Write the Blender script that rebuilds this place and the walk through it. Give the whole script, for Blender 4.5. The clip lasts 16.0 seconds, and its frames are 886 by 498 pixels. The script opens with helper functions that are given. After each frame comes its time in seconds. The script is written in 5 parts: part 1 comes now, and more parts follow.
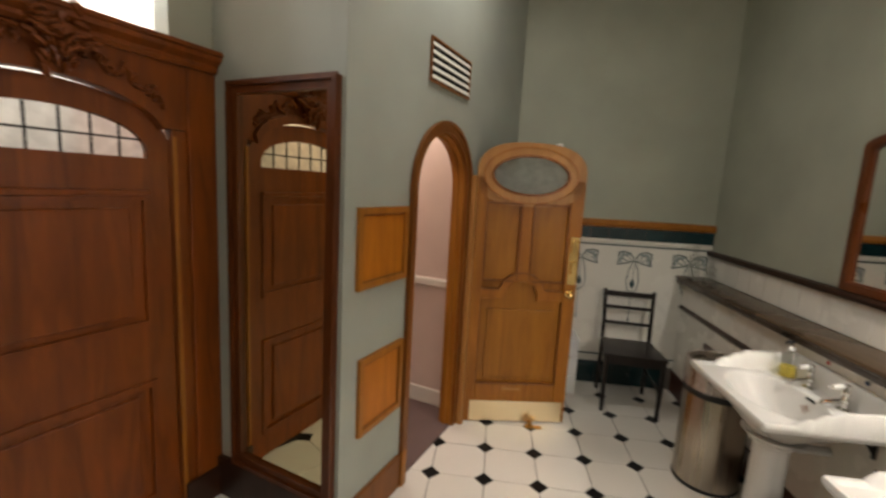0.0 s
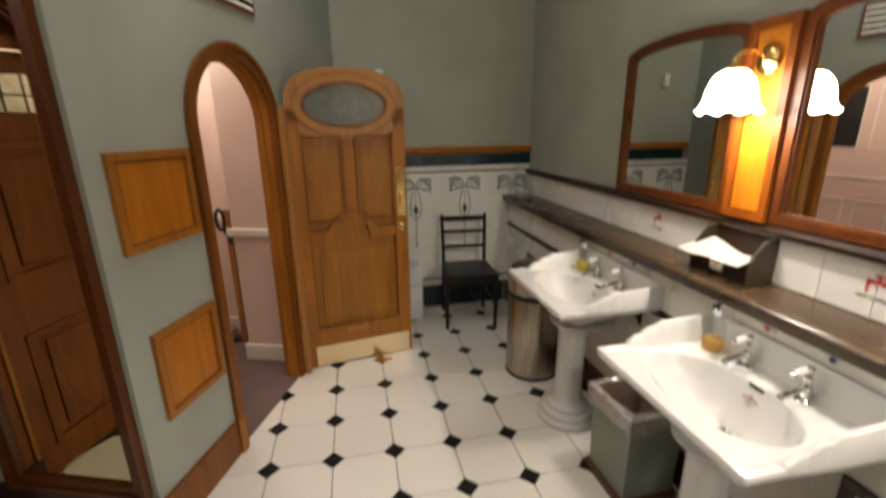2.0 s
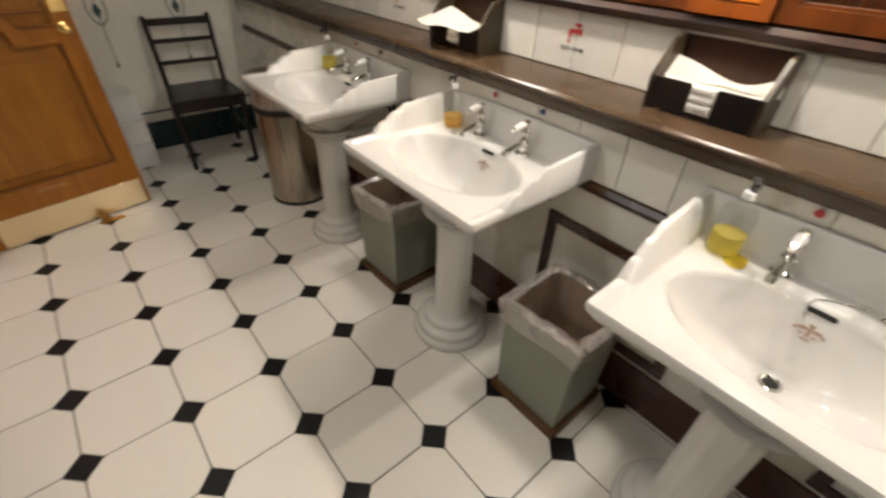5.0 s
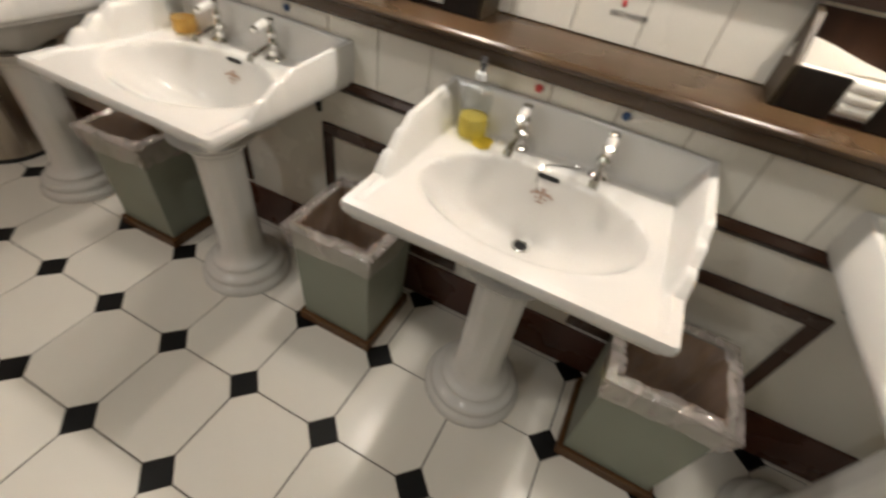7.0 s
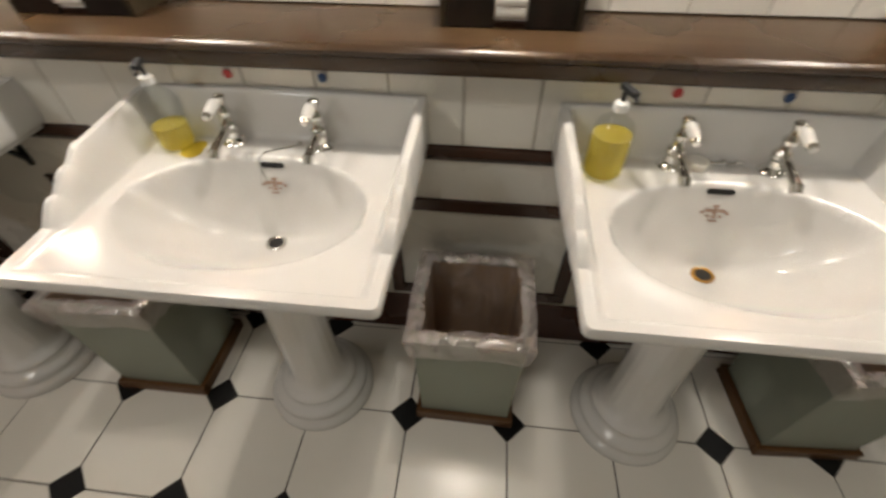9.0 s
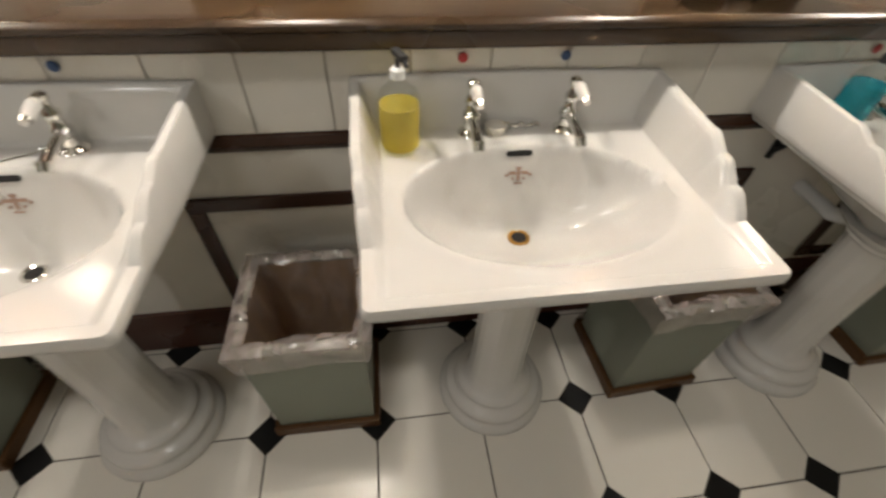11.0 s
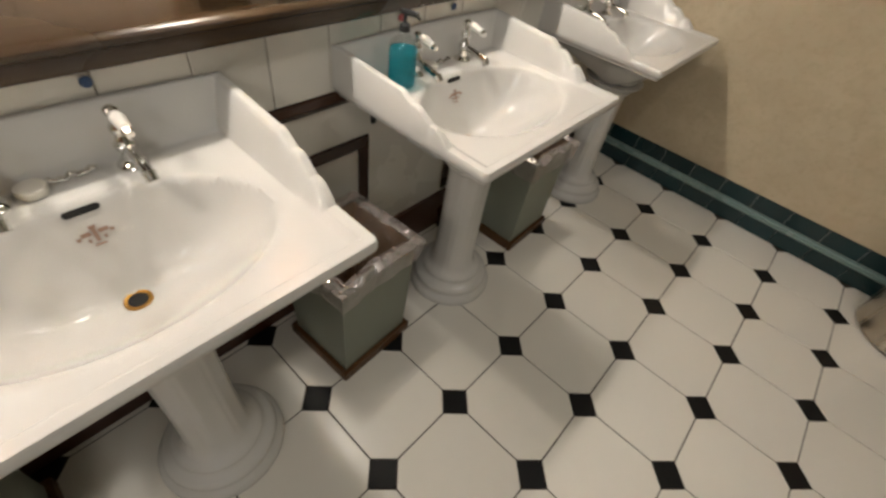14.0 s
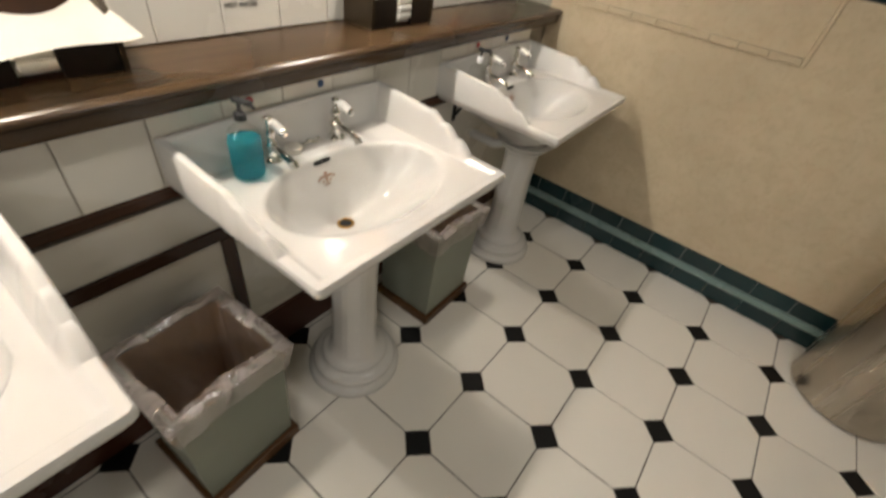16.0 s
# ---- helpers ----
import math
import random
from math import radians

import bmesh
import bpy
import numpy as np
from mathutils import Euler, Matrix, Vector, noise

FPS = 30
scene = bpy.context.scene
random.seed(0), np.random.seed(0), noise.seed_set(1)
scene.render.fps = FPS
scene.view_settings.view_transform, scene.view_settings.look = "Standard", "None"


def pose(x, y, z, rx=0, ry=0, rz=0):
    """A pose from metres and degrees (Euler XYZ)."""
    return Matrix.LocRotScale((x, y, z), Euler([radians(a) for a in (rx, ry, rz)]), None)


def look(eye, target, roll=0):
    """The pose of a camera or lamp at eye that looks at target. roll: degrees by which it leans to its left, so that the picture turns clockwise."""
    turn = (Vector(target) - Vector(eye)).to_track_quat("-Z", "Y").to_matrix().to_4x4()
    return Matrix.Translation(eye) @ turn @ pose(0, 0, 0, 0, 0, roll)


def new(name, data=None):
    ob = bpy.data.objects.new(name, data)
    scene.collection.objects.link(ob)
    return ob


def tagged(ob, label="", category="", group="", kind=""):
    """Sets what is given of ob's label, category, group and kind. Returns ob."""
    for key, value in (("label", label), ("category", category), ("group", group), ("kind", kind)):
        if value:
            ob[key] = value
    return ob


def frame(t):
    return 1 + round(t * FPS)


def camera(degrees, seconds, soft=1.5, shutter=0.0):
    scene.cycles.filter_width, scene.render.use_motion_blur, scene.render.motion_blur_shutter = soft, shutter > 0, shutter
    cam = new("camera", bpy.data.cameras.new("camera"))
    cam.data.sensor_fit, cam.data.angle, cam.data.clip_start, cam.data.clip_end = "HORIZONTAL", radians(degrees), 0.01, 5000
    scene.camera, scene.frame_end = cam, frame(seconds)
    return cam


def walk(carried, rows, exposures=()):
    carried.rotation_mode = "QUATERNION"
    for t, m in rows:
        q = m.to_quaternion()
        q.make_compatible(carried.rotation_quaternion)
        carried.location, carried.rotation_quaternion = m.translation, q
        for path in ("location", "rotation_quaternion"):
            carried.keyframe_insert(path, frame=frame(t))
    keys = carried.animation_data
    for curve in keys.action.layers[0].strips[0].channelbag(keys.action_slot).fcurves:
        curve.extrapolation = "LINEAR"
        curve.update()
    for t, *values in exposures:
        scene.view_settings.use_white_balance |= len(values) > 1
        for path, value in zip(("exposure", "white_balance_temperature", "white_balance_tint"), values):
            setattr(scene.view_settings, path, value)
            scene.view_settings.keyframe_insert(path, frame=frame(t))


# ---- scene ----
EXPOSURES = [(0, -0.18), (2.5, -0.21), (4, -0.33), (6.5, -0.46), (7.5, -0.62), (9, -0.72), (11.5, -0.70), (12.5, -0.60), (14, -0.72), (15, -0.70), (16, -0.50)]
cam = camera(91.8, 16.0, soft=2.6, shutter=0.7)
PATH = [
    (0, (-0.042, -1.038, 1.653), (-0.273, 0.927, 1.364), 3.2),
    (0.5, (-0.017, -1.031, 1.657), (-0.049, 0.941, 1.328), 3.6),
    (1, (0.05, -1.02, 1.664), (0.224, 0.939, 1.298), 2.7),
    (1.5, (0.108, -0.981, 1.654), (0.467, 0.946, 1.258), 3.0),
    (2, (0.194, -0.949, 1.617), (0.582, 0.935, 1.069), -0.7),
    (2.5, (0.214, -0.902, 1.534), (0.601, 0.871, 0.693), -1.5),
    (3, (0.236, -0.887, 1.468), (0.625, 0.787, 0.445), -1.4),
    (3.5, (0.298, -0.88, 1.428), (0.742, 0.696, 0.28), -2.2),
    (4, (0.381, -0.891, 1.422), (1.011, 0.583, 0.226), -3.2),
    (4.2, (0.386, -0.891, 1.422), (1.113, 0.53, 0.218), -2.2),
    (6.3, (0.483, -0.975, 1.345), (1.799, -0.198, 0.055), 7.0),
    (6.5, (0.493, -0.988, 1.336), (1.817, -0.287, 0.01), 7.7),
    (7, (0.517, -1.044, 1.334), (1.89, -0.552, -0.034), 10.2),
    (7.5, (0.545, -1.119, 1.323), (1.949, -0.787, -0.062), 10.3),
    (8, (0.601, -1.218, 1.323), (1.992, -0.984, -0.096), 7.8),
    (8.5, (0.623, -1.315, 1.322), (2.03, -1.099, -0.083), 4.2),
    (9, (0.683, -1.416, 1.338), (2.067, -1.261, -0.098), -0.4),
    (11.3, (0.717, -1.663, 1.279), (2.05, -1.988, -0.175), 3.4),
    (11.5, (0.72, -1.69, 1.292), (2.023, -2.087, -0.172), 3.5),
    (12, (0.705, -1.768, 1.328), (1.887, -2.484, -0.118), 4.6),
    (12.5, (0.712, -1.803, 1.333), (1.802, -2.693, -0.089), 5.3),
    (13, (0.692, -1.835, 1.328), (1.702, -2.813, -0.094), 6.3),
    (13.5, (0.67, -1.859, 1.333), (1.582, -2.946, -0.076), 8.5),
    (14, (0.668, -1.875, 1.334), (1.477, -3.028, -0.086), 11.0),
    (14.5, (0.638, -1.914, 1.337), (1.405, -3.105, -0.075), 10.9),
    (15, (0.638, -2.052, 1.347), (1.402, -3.232, -0.075), 10.3),
    (15.5, (0.613, -2.161, 1.369), (1.379, -3.373, -0.025), 10.0),
    (16, (0.607, -2.212, 1.394), (1.415, -3.508, 0.103), 10.2),
]
walk(cam, [(t, look(eye, target, roll)) for t, eye, target, roll in PATH], EXPOSURES)

# ---- light ----
LAMP_Y = (0.47, -0.445, -1.412, -2.38, -3.34)
LAMP_X, LAMP_Z = 1.572, 1.722
world = bpy.data.worlds.new("world")
scene.world = world
world.use_nodes = True
world.node_tree.nodes["Background"].inputs[0].default_value = (0.02, 0.018, 0.015, 1)
world.node_tree.nodes["Background"].inputs[1].default_value = 0.3


def lamp(name, kind, m, watts, colour, size):
    data = bpy.data.lights.new(name, kind)
    data.energy, data.color = watts, colour
    if kind == "AREA":
        data.shape, data.size = "DISK", size
    else:
        data.shadow_soft_size = size
    ob = new(name, data)
    ob.matrix_basis = m
    return ob


WARM = (1.0, 0.94, 0.875)
for y in LAMP_Y:
    lamp("wall_lamp_bulb", "POINT", pose(LAMP_X, y, LAMP_Z - 0.030), 20, WARM, 0.018)
# three unseen ceiling lamps, added to fill the room with soft light
lamp("added_ceiling_fill", "AREA", pose(0.0, -1.0, 3.33), 14, (1.0, 0.96, 0.91), 0.5)
lamp("added_ceiling_fill", "AREA", pose(0.0, 1.2, 3.33), 14, (1.0, 0.96, 0.91), 0.5)
lamp("added_ceiling_fill", "AREA", pose(0.0, -3.1, 3.33), 11, (1.0, 0.96, 0.91), 0.5)
lamp("cubicle_light", "POINT", pose(-2.1, 0.75, 2.75), 80, (0.95, 0.98, 1.0), 0.12)
lamp("corridor_light", "POINT", pose(-0.95, 2.0, 2.35), 32, (1.0, 0.84, 0.74), 0.15)

# ---- materials ----
def material(name, base, rough=0.5, metal=0.0, spec=0.5):
    m = bpy.data.materials.new(name)
    m.use_nodes = True
    b = m.node_tree.nodes["Principled BSDF"]
    b.inputs["Base Color"].default_value = (*base, 1)
    b.inputs["Roughness"].default_value = rough
    b.inputs["Metallic"].default_value = metal
    b.inputs["Specular IOR Level"].default_value = spec
    return m, m.node_tree.nodes, m.node_tree.links, b


def noise_node(n, l, scale, detail=4, stretch=(1, 1, 1), coord="Object"):
    tc, mp, ns = n.new("ShaderNodeTexCoord"), n.new("ShaderNodeMapping"), n.new("ShaderNodeTexNoise")
    mp.inputs["Scale"].default_value = stretch
    oi, va = n.new("ShaderNodeObjectInfo"), n.new("ShaderNodeVectorMath")
    l.new(tc.outputs[coord], va.inputs[0])
    l.new(oi.outputs["Location"], va.inputs[1])
    l.new(va.outputs[0], mp.inputs[0])
    l.new(mp.outputs[0], ns.inputs["Vector"])
    ns.inputs["Scale"].default_value, ns.inputs["Detail"].default_value = scale, detail
    return ns


def ramp(n, l, fac, stops):
    r = n.new("ShaderNodeValToRGB")
    while len(r.color_ramp.elements) < len(stops):
        r.color_ramp.elements.new(0.5)
    for e, (p, c) in zip(r.color_ramp.elements, stops):
        e.position, e.color = p, (*c, 1)
    l.new(fac, r.inputs[0])
    return r


def bump(n, l, b, fac, strength, distance=0.002):
    bp = n.new("ShaderNodeBump")
    bp.inputs["Strength"].default_value, bp.inputs["Distance"].default_value = strength, distance
    l.new(fac, bp.inputs["Height"])
    l.new(bp.outputs[0], b.inputs["Normal"])


def shade(c, k):
    return tuple(v * k for v in c)


def mix_noise(n, l, a_out, stain_fac, colour, amount):
    mx = n.new("ShaderNodeMix")
    mx.data_type = "RGBA"
    mm = n.new("ShaderNodeMath")
    mm.operation = "MULTIPLY"
    mm.inputs[1].default_value = amount
    l.new(stain_fac, mm.inputs[0])
    l.new(mm.outputs[0], mx.inputs[0])
    l.new(a_out, mx.inputs[6])
    mx.inputs[7].default_value = (*colour, 1)
    return mx.outputs[2]


def plaster(name, base, rough=0.75, grain=60, depth=0.25, blotch=0.12):
    m, n, l, b = material(name, base, rough, 0, 0.3)
    big = noise_node(n, l, 1.7, 5)
    r = ramp(n, l, big.outputs[0], [(0.3, shade(base, 1 - blotch)), (0.7, shade(base, 1 + blotch * 0.5))])
    l.new(r.outputs[0], b.inputs["Base Color"])
    fine = noise_node(n, l, grain, 6)
    bump(n, l, b, fine.outputs[0], depth, 0.0015)
    return m


def wood(name, dark, light, rough=0.35, along=(1, 1, 0.12), scale=14, varied=0.0):
    m, n, l, b = material(name, light, rough, 0, 0.35)
    g = noise_node(n, l, scale, 8, along)
    g.inputs["Distortion"].default_value = 1.2
    r = ramp(n, l, g.outputs[0], [(0.28, dark), (0.5, tuple((a + c) / 2 for a, c in zip(dark, light))), (0.72, light)])
    fine = noise_node(n, l, scale * 9, 4, along)
    out = mix_noise(n, l, r.outputs[0], fine.outputs[0], shade(dark, 0.6), 0.35)
    blot = noise_node(n, l, 2.2, 3)
    out = mix_noise(n, l, out, blot.outputs[0], shade(dark, 0.8), 0.4)
    l.new(out, b.inputs["Base Color"])
    rr = ramp(n, l, blot.outputs[0], [(0.3, (rough * 0.8,) * 3), (0.7, (min(1, rough * 1.35),) * 3)])
    l.new(rr.outputs[0], b.inputs["Roughness"])
    bump(n, l, b, fine.outputs[0], 0.12, 0.001)
    return m


def glazed(name, base, rough=0.12, vary=0.06, blotch=0.1, dirt=(0.3, 0.25, 0.18), dirty=0.12, wavy=0.05):
    m, n, l, b = material(name, base, rough, 0, 0.5)
    info = n.new("ShaderNodeObjectInfo")
    r = ramp(n, l, info.outputs["Random"], [(0.0, shade(base, 1 - vary)), (1.0, shade(base, 1 + vary * 0.4))])
    s = noise_node(n, l, 3.0, 6)
    out = mix_noise(n, l, r.outputs[0], s.outputs[0], dirt, dirty)
    f = noise_node(n, l, 40, 4)
    out = mix_noise(n, l, out, f.outputs[0], shade(base, 0.75), blotch)
    l.new(out, b.inputs["Base Color"])
    rr = ramp(n, l, s.outputs[0], [(0.3, (rough,) * 3), (0.75, (min(1, rough * 2.2),) * 3)])
    l.new(rr.outputs[0], b.inputs["Roughness"])
    w = noise_node(n, l, 9, 2)
    bump(n, l, b, w.outputs[0], wavy, 0.01)
    return m


PAINT = plaster("sage_paint", (0.34, 0.345, 0.275))
PAINT_PALE = plaster("pale_sage_paint", (0.335, 0.35, 0.30), 0.6, 90, 0.15)
CREAM = plaster("cream_wall", (0.66, 0.52, 0.45))
CEILING = plaster("ceiling_paint", (0.55, 0.52, 0.46))
CREAM_TILE = glazed("cream_tile", (0.58, 0.485, 0.335), 0.34, 0.05, 0.4, (0.36, 0.28, 0.16), 0.55, 0.2)
WHITE_TILE = glazed("white_wall_tile", (0.78, 0.745, 0.665), 0.16, 0.06)
FLOOR_TILE = glazed("white_floor_tile", (0.83, 0.790, 0.71), 0.25, 0.04, 0.10, (0.40, 0.34, 0.25), 0.09, 0.003)
for wire in list(FLOOR_TILE.node_tree.nodes["Principled BSDF"].inputs["Roughness"].links):
    FLOOR_TILE.node_tree.links.remove(wire)
BLACK_TILE = glazed("black_floor_tile", (0.005, 0.005, 0.005), 0.3, 0.3, 0.1, (0.03, 0.026, 0.022), 0.1)
BLACK_TILE.node_tree.nodes["Principled BSDF"].inputs["Specular IOR Level"].default_value = 0.25
TEAL_TILE = glazed("teal_tile", (0.006, 0.029, 0.032), 0.14, 0.25, 0.2, (0.01, 0.03, 0.035), 0.4)
TEAL_PALE = glazed("pale_teal_moulding", (0.18, 0.27, 0.25), 0.16, 0.15)
MOTIF = material("grey_teal_glaze", (0.045, 0.075, 0.08), 0.25)[0]
MOTIF_PALE = material("pale_grey_glaze", (0.30, 0.34, 0.33), 0.25)[0]
BROWN_TILE = glazed("dark_brown_tile", (0.055, 0.024, 0.013), 0.16, 0.3, 0.2, (0.03, 0.012, 0.008), 0.4)
MAROON_TILE = glazed("maroon_skirting_tile", (0.085, 0.030, 0.017), 0.2, 0.3, 0.2, (0.035, 0.014, 0.009), 0.4)
GROUT = plaster("grey_grout", (0.17, 0.15, 0.125), 0.9, 120, 0.4, 0.25)
GROUT_DARK = plaster("dirty_brown_grout", (0.055, 0.042, 0.030), 0.9, 120, 0.4, 0.3)
GROUT_PALE = plaster("pale_grout", (0.36, 0.31, 0.24), 0.9, 120, 0.4, 0.25)
SHELF = wood("brown_shelf", (0.038, 0.021, 0.010), (0.100, 0.061, 0.031), 0.24, (1, 0.1, 1), 16)
OAK = wood("golden_oak", (0.26, 0.090, 0.008), (0.45, 0.170, 0.016), 0.38)
# dark oak; on the door's beads it stands for groove shade
OAK_DARK_AND_GROOVE = wood("dark_oak_and_groove_shade", (0.16, 0.050, 0.006), (0.28, 0.095, 0.012), 0.36)
OAK_PANEL = wood("orange_oak_panel", (0.35, 0.108, 0.004), (0.56, 0.19, 0.008), 0.38)
DOOR_PANEL = wood("golden_brown_panel", (0.25, 0.092, 0.007), (0.42, 0.168, 0.014), 0.38)
OAK_PALE = wood("pale_oak_edge", (0.34, 0.150, 0.040), (0.52, 0.255, 0.075), 0.35)
MAHOGANY = wood("red_brown_mahogany", (0.118, 0.0275, 0.0017), (0.285, 0.067, 0.0038), 0.36)
MAHOGANY_DEEP = wood("dark_mahogany", (0.020, 0.007, 0.003), (0.050, 0.018, 0.007), 0.32)
FRAME_RED = wood("dark_red_mahogany", (0.065, 0.016, 0.003), (0.15, 0.040, 0.006), 0.3)
OLIVE_WOOD = wood("dark_olive_wood", (0.022, 0.014, 0.006), (0.055, 0.037, 0.017), 0.4)
EBONY = wood("black_stained_wood", (0.006, 0.004, 0.003), (0.022, 0.014, 0.010), 0.32)
CHINA = glazed("white_china", (0.64, 0.625, 0.59), 0.09, 0.0, 0.03, (0.55, 0.47, 0.36), 0.10, 0.006)
CHINA.node_tree.nodes["Principled BSDF"].inputs["Specular IOR Level"].default_value = 0.38
CARPET = plaster("mauve_brown_carpet", (0.16, 0.105, 0.095), 0.95, 260, 0.9, 0.25)
WHITE_GLOSS = plaster("white_gloss_paint", (0.72, 0.68, 0.60), 0.35, 50, 0.08, 0.06)
BIN_PAINT = plaster("sage_bin_paint", (0.235, 0.25, 0.20), 0.5, 70, 0.15, 0.15)
BIN_INSIDE = wood("bare_brown_board", (0.34, 0.215, 0.105), (0.52, 0.35, 0.185), 0.7)
BIN_BASE = wood("brown_bin_base", (0.075, 0.032, 0.010), (0.145, 0.068, 0.020), 0.45, (0.15, 0.15, 1))
RUBBER = material("black_rubber", (0.012, 0.012, 0.012), 0.6)[0]
# near-black: shade of holes and gaps as colour, and a dark pane
DARK = material("gap_shade_and_dark_pane", (0.006, 0.005, 0.004), 0.8)[0]
CHROME = material("chrome", (0.75, 0.74, 0.71), 0.06, 1.0)[0]
BRASS = material("polished_brass", (0.83, 0.58, 0.22), 0.14, 1.0)[0]
LEAD = material("lead_came", (0.03, 0.03, 0.03), 0.5, 0.6)[0]
OLD_MIRROR = material("old_mirror_glass", (0.80, 0.76, 0.52), 0.012, 1.0)[0]
MIRROR = material("mirror_glass", (0.86, 0.86, 0.84), 0.01, 1.0)[0]
PAPER = plaster("white_paper", (0.82, 0.79, 0.72), 0.8, 60, 0.3, 0.04)
PALE_BRASS = material("worn_pale_brass", (0.80, 0.66, 0.42), 0.3, 1.0)[0]
RED = material("red_print", (0.50, 0.045, 0.045), 0.4)[0]
BLUE = material("blue_print", (0.02, 0.06, 0.16), 0.4)[0]
BLACK_INK = material("black_print", (0.03, 0.03, 0.03), 0.5)[0]
BROWN_INK = material("faded_brown_print", (0.36, 0.23, 0.17), 0.3)[0]
RUST_BRASS = material("tarnished_brass", (0.42, 0.22, 0.05), 0.38, 1.0)[0]
WHITE_PLASTIC = material("white_plastic", (0.72, 0.72, 0.70), 0.35)[0]


def mottled(name, base, deep):
    """Old cream glaze clouded at two scales."""
    m, n, l, b = material(name, base, 0.32, 0, 0.45)
    big = noise_node(n, l, 2.2, 4)
    r = ramp(n, l, big.outputs[0], [(0.35, shade(base, 0.86)), (0.62, base)])
    mid = noise_node(n, l, 13, 6)
    mid.inputs["Distortion"].default_value = 0.8
    clouds = ramp(n, l, mid.outputs[0], [(0.42, (0, 0, 0)), (0.62, (1, 1, 1))])
    out = mix_noise(n, l, r.outputs[0], clouds.outputs[0], deep, 0.30)
    fine = noise_node(n, l, 55, 5)
    specks = ramp(n, l, fine.outputs[0], [(0.50, (0, 0, 0)), (0.68, (1, 1, 1))])
    out = mix_noise(n, l, out, specks.outputs[0], shade(deep, 0.9), 0.25)
    l.new(out, b.inputs["Base Color"])
    bump(n, l, b, mid.outputs[0], 0.10, 0.006)
    return m


CREAM_GLAZE = mottled("clouded_cream_glaze", (0.58, 0.485, 0.335), (0.44, 0.35, 0.215))


def brushed(name, base, rough):
    m, n, l, b = material(name, base, rough, 1.0)
    s = noise_node(n, l, 30, 5, (1, 1, 0.02))
    r = ramp(n, l, s.outputs[0], [(0.3, (rough * 0.7,) * 3), (0.7, (rough * 1.5,) * 3)])
    l.new(r.outputs[0], b.inputs["Roughness"])
    bump(n, l, b, s.outputs[0], 0.08, 0.002)
    return m


STEEL = brushed("brushed_steel", (0.45, 0.40, 0.33), 0.28)


def thin_glass(name, gain):
    m, n, l, b = material(name, (0.9, 0.92, 0.9), 0.03)
    t, gl, mix, fr = n.new("ShaderNodeBsdfTransparent"), n.new("ShaderNodeBsdfGlossy"), n.new("ShaderNodeMixShader"), n.new("ShaderNodeLayerWeight")
    t.inputs[0].default_value = (0.98, 0.985, 0.98, 1)
    gl.inputs["Roughness"].default_value = 0.03
    pw, ml = n.new("ShaderNodeMath"), n.new("ShaderNodeMath")
    pw.operation, pw.inputs[1].default_value = "POWER", 3.0
    ml.operation, ml.inputs[1].default_value, ml.inputs[2].default_value = "MULTIPLY_ADD", gain, gain * 0.1
    fr.inputs[0].default_value = 0.5
    l.new(fr.outputs["Facing"], pw.inputs[0])
    l.new(pw.outputs[0], ml.inputs[0])
    l.new(ml.outputs[0], mix.inputs[0])
    l.new(t.outputs[0], mix.inputs[1])
    l.new(gl.outputs[0], mix.inputs[2])
    l.new(mix.outputs[0], n["Material Output"].inputs[0])
    return m


def liquid(name, base, clear_tint):
    """Clear coloured soap that scatters part of the light passing through it."""
    m, n, l, b = material(name, base, 0.08)
    df, tl, both = n.new("ShaderNodeBsdfDiffuse"), n.new("ShaderNodeBsdfTranslucent"), n.new("ShaderNodeMixShader")
    df.inputs[0].default_value = tl.inputs[0].default_value = (*base, 1)
    both.inputs[0].default_value = 0.4
    l.new(df.outputs[0], both.inputs[1])
    l.new(tl.outputs[0], both.inputs[2])
    tr, mix = n.new("ShaderNodeBsdfTransparent"), n.new("ShaderNodeMixShader")
    tr.inputs[0].default_value = (*clear_tint, 1)
    mix.inputs[0].default_value = 0.34
    l.new(tr.outputs[0], mix.inputs[1])
    l.new(both.outputs[0], mix.inputs[2])
    l.new(mix.outputs[0], n["Material Output"].inputs[0])
    return m


GLASS, THICK_GLASS = thin_glass("clear_glass", 0.24), thin_glass("thick_clear_glass", 0.6)
SOAP_YELLOW = liquid("yellow_soap", (1.0, 0.80, 0.15), (1.0, 0.955, 0.60))
SOAP_AMBER = liquid("amber_soap", (1.0, 0.60, 0.16), (1.0, 0.86, 0.55))
SOAP_BLUE = liquid("teal_blue_soap", (0.03, 0.42, 0.52), (0.30, 0.80, 0.86))


def leaded(name):
    m, n, l, b = material(name, (0.62, 0.62, 0.58), 0.35)
    s = noise_node(n, l, 22, 4)
    r = ramp(n, l, s.outputs[0], [(0.25, (0.5, 0.5, 0.48)), (0.75, (0.85, 0.85, 0.82))])
    l.new(r.outputs[0], b.inputs["Base Color"])
    b.inputs["Transmission Weight"].default_value = 0.9
    b.inputs["IOR"].default_value = 1.1
    bump(n, l, b, s.outputs[0], 0.6, 0.01)
    return m


OBSCURE = leaded("obscured_glass")


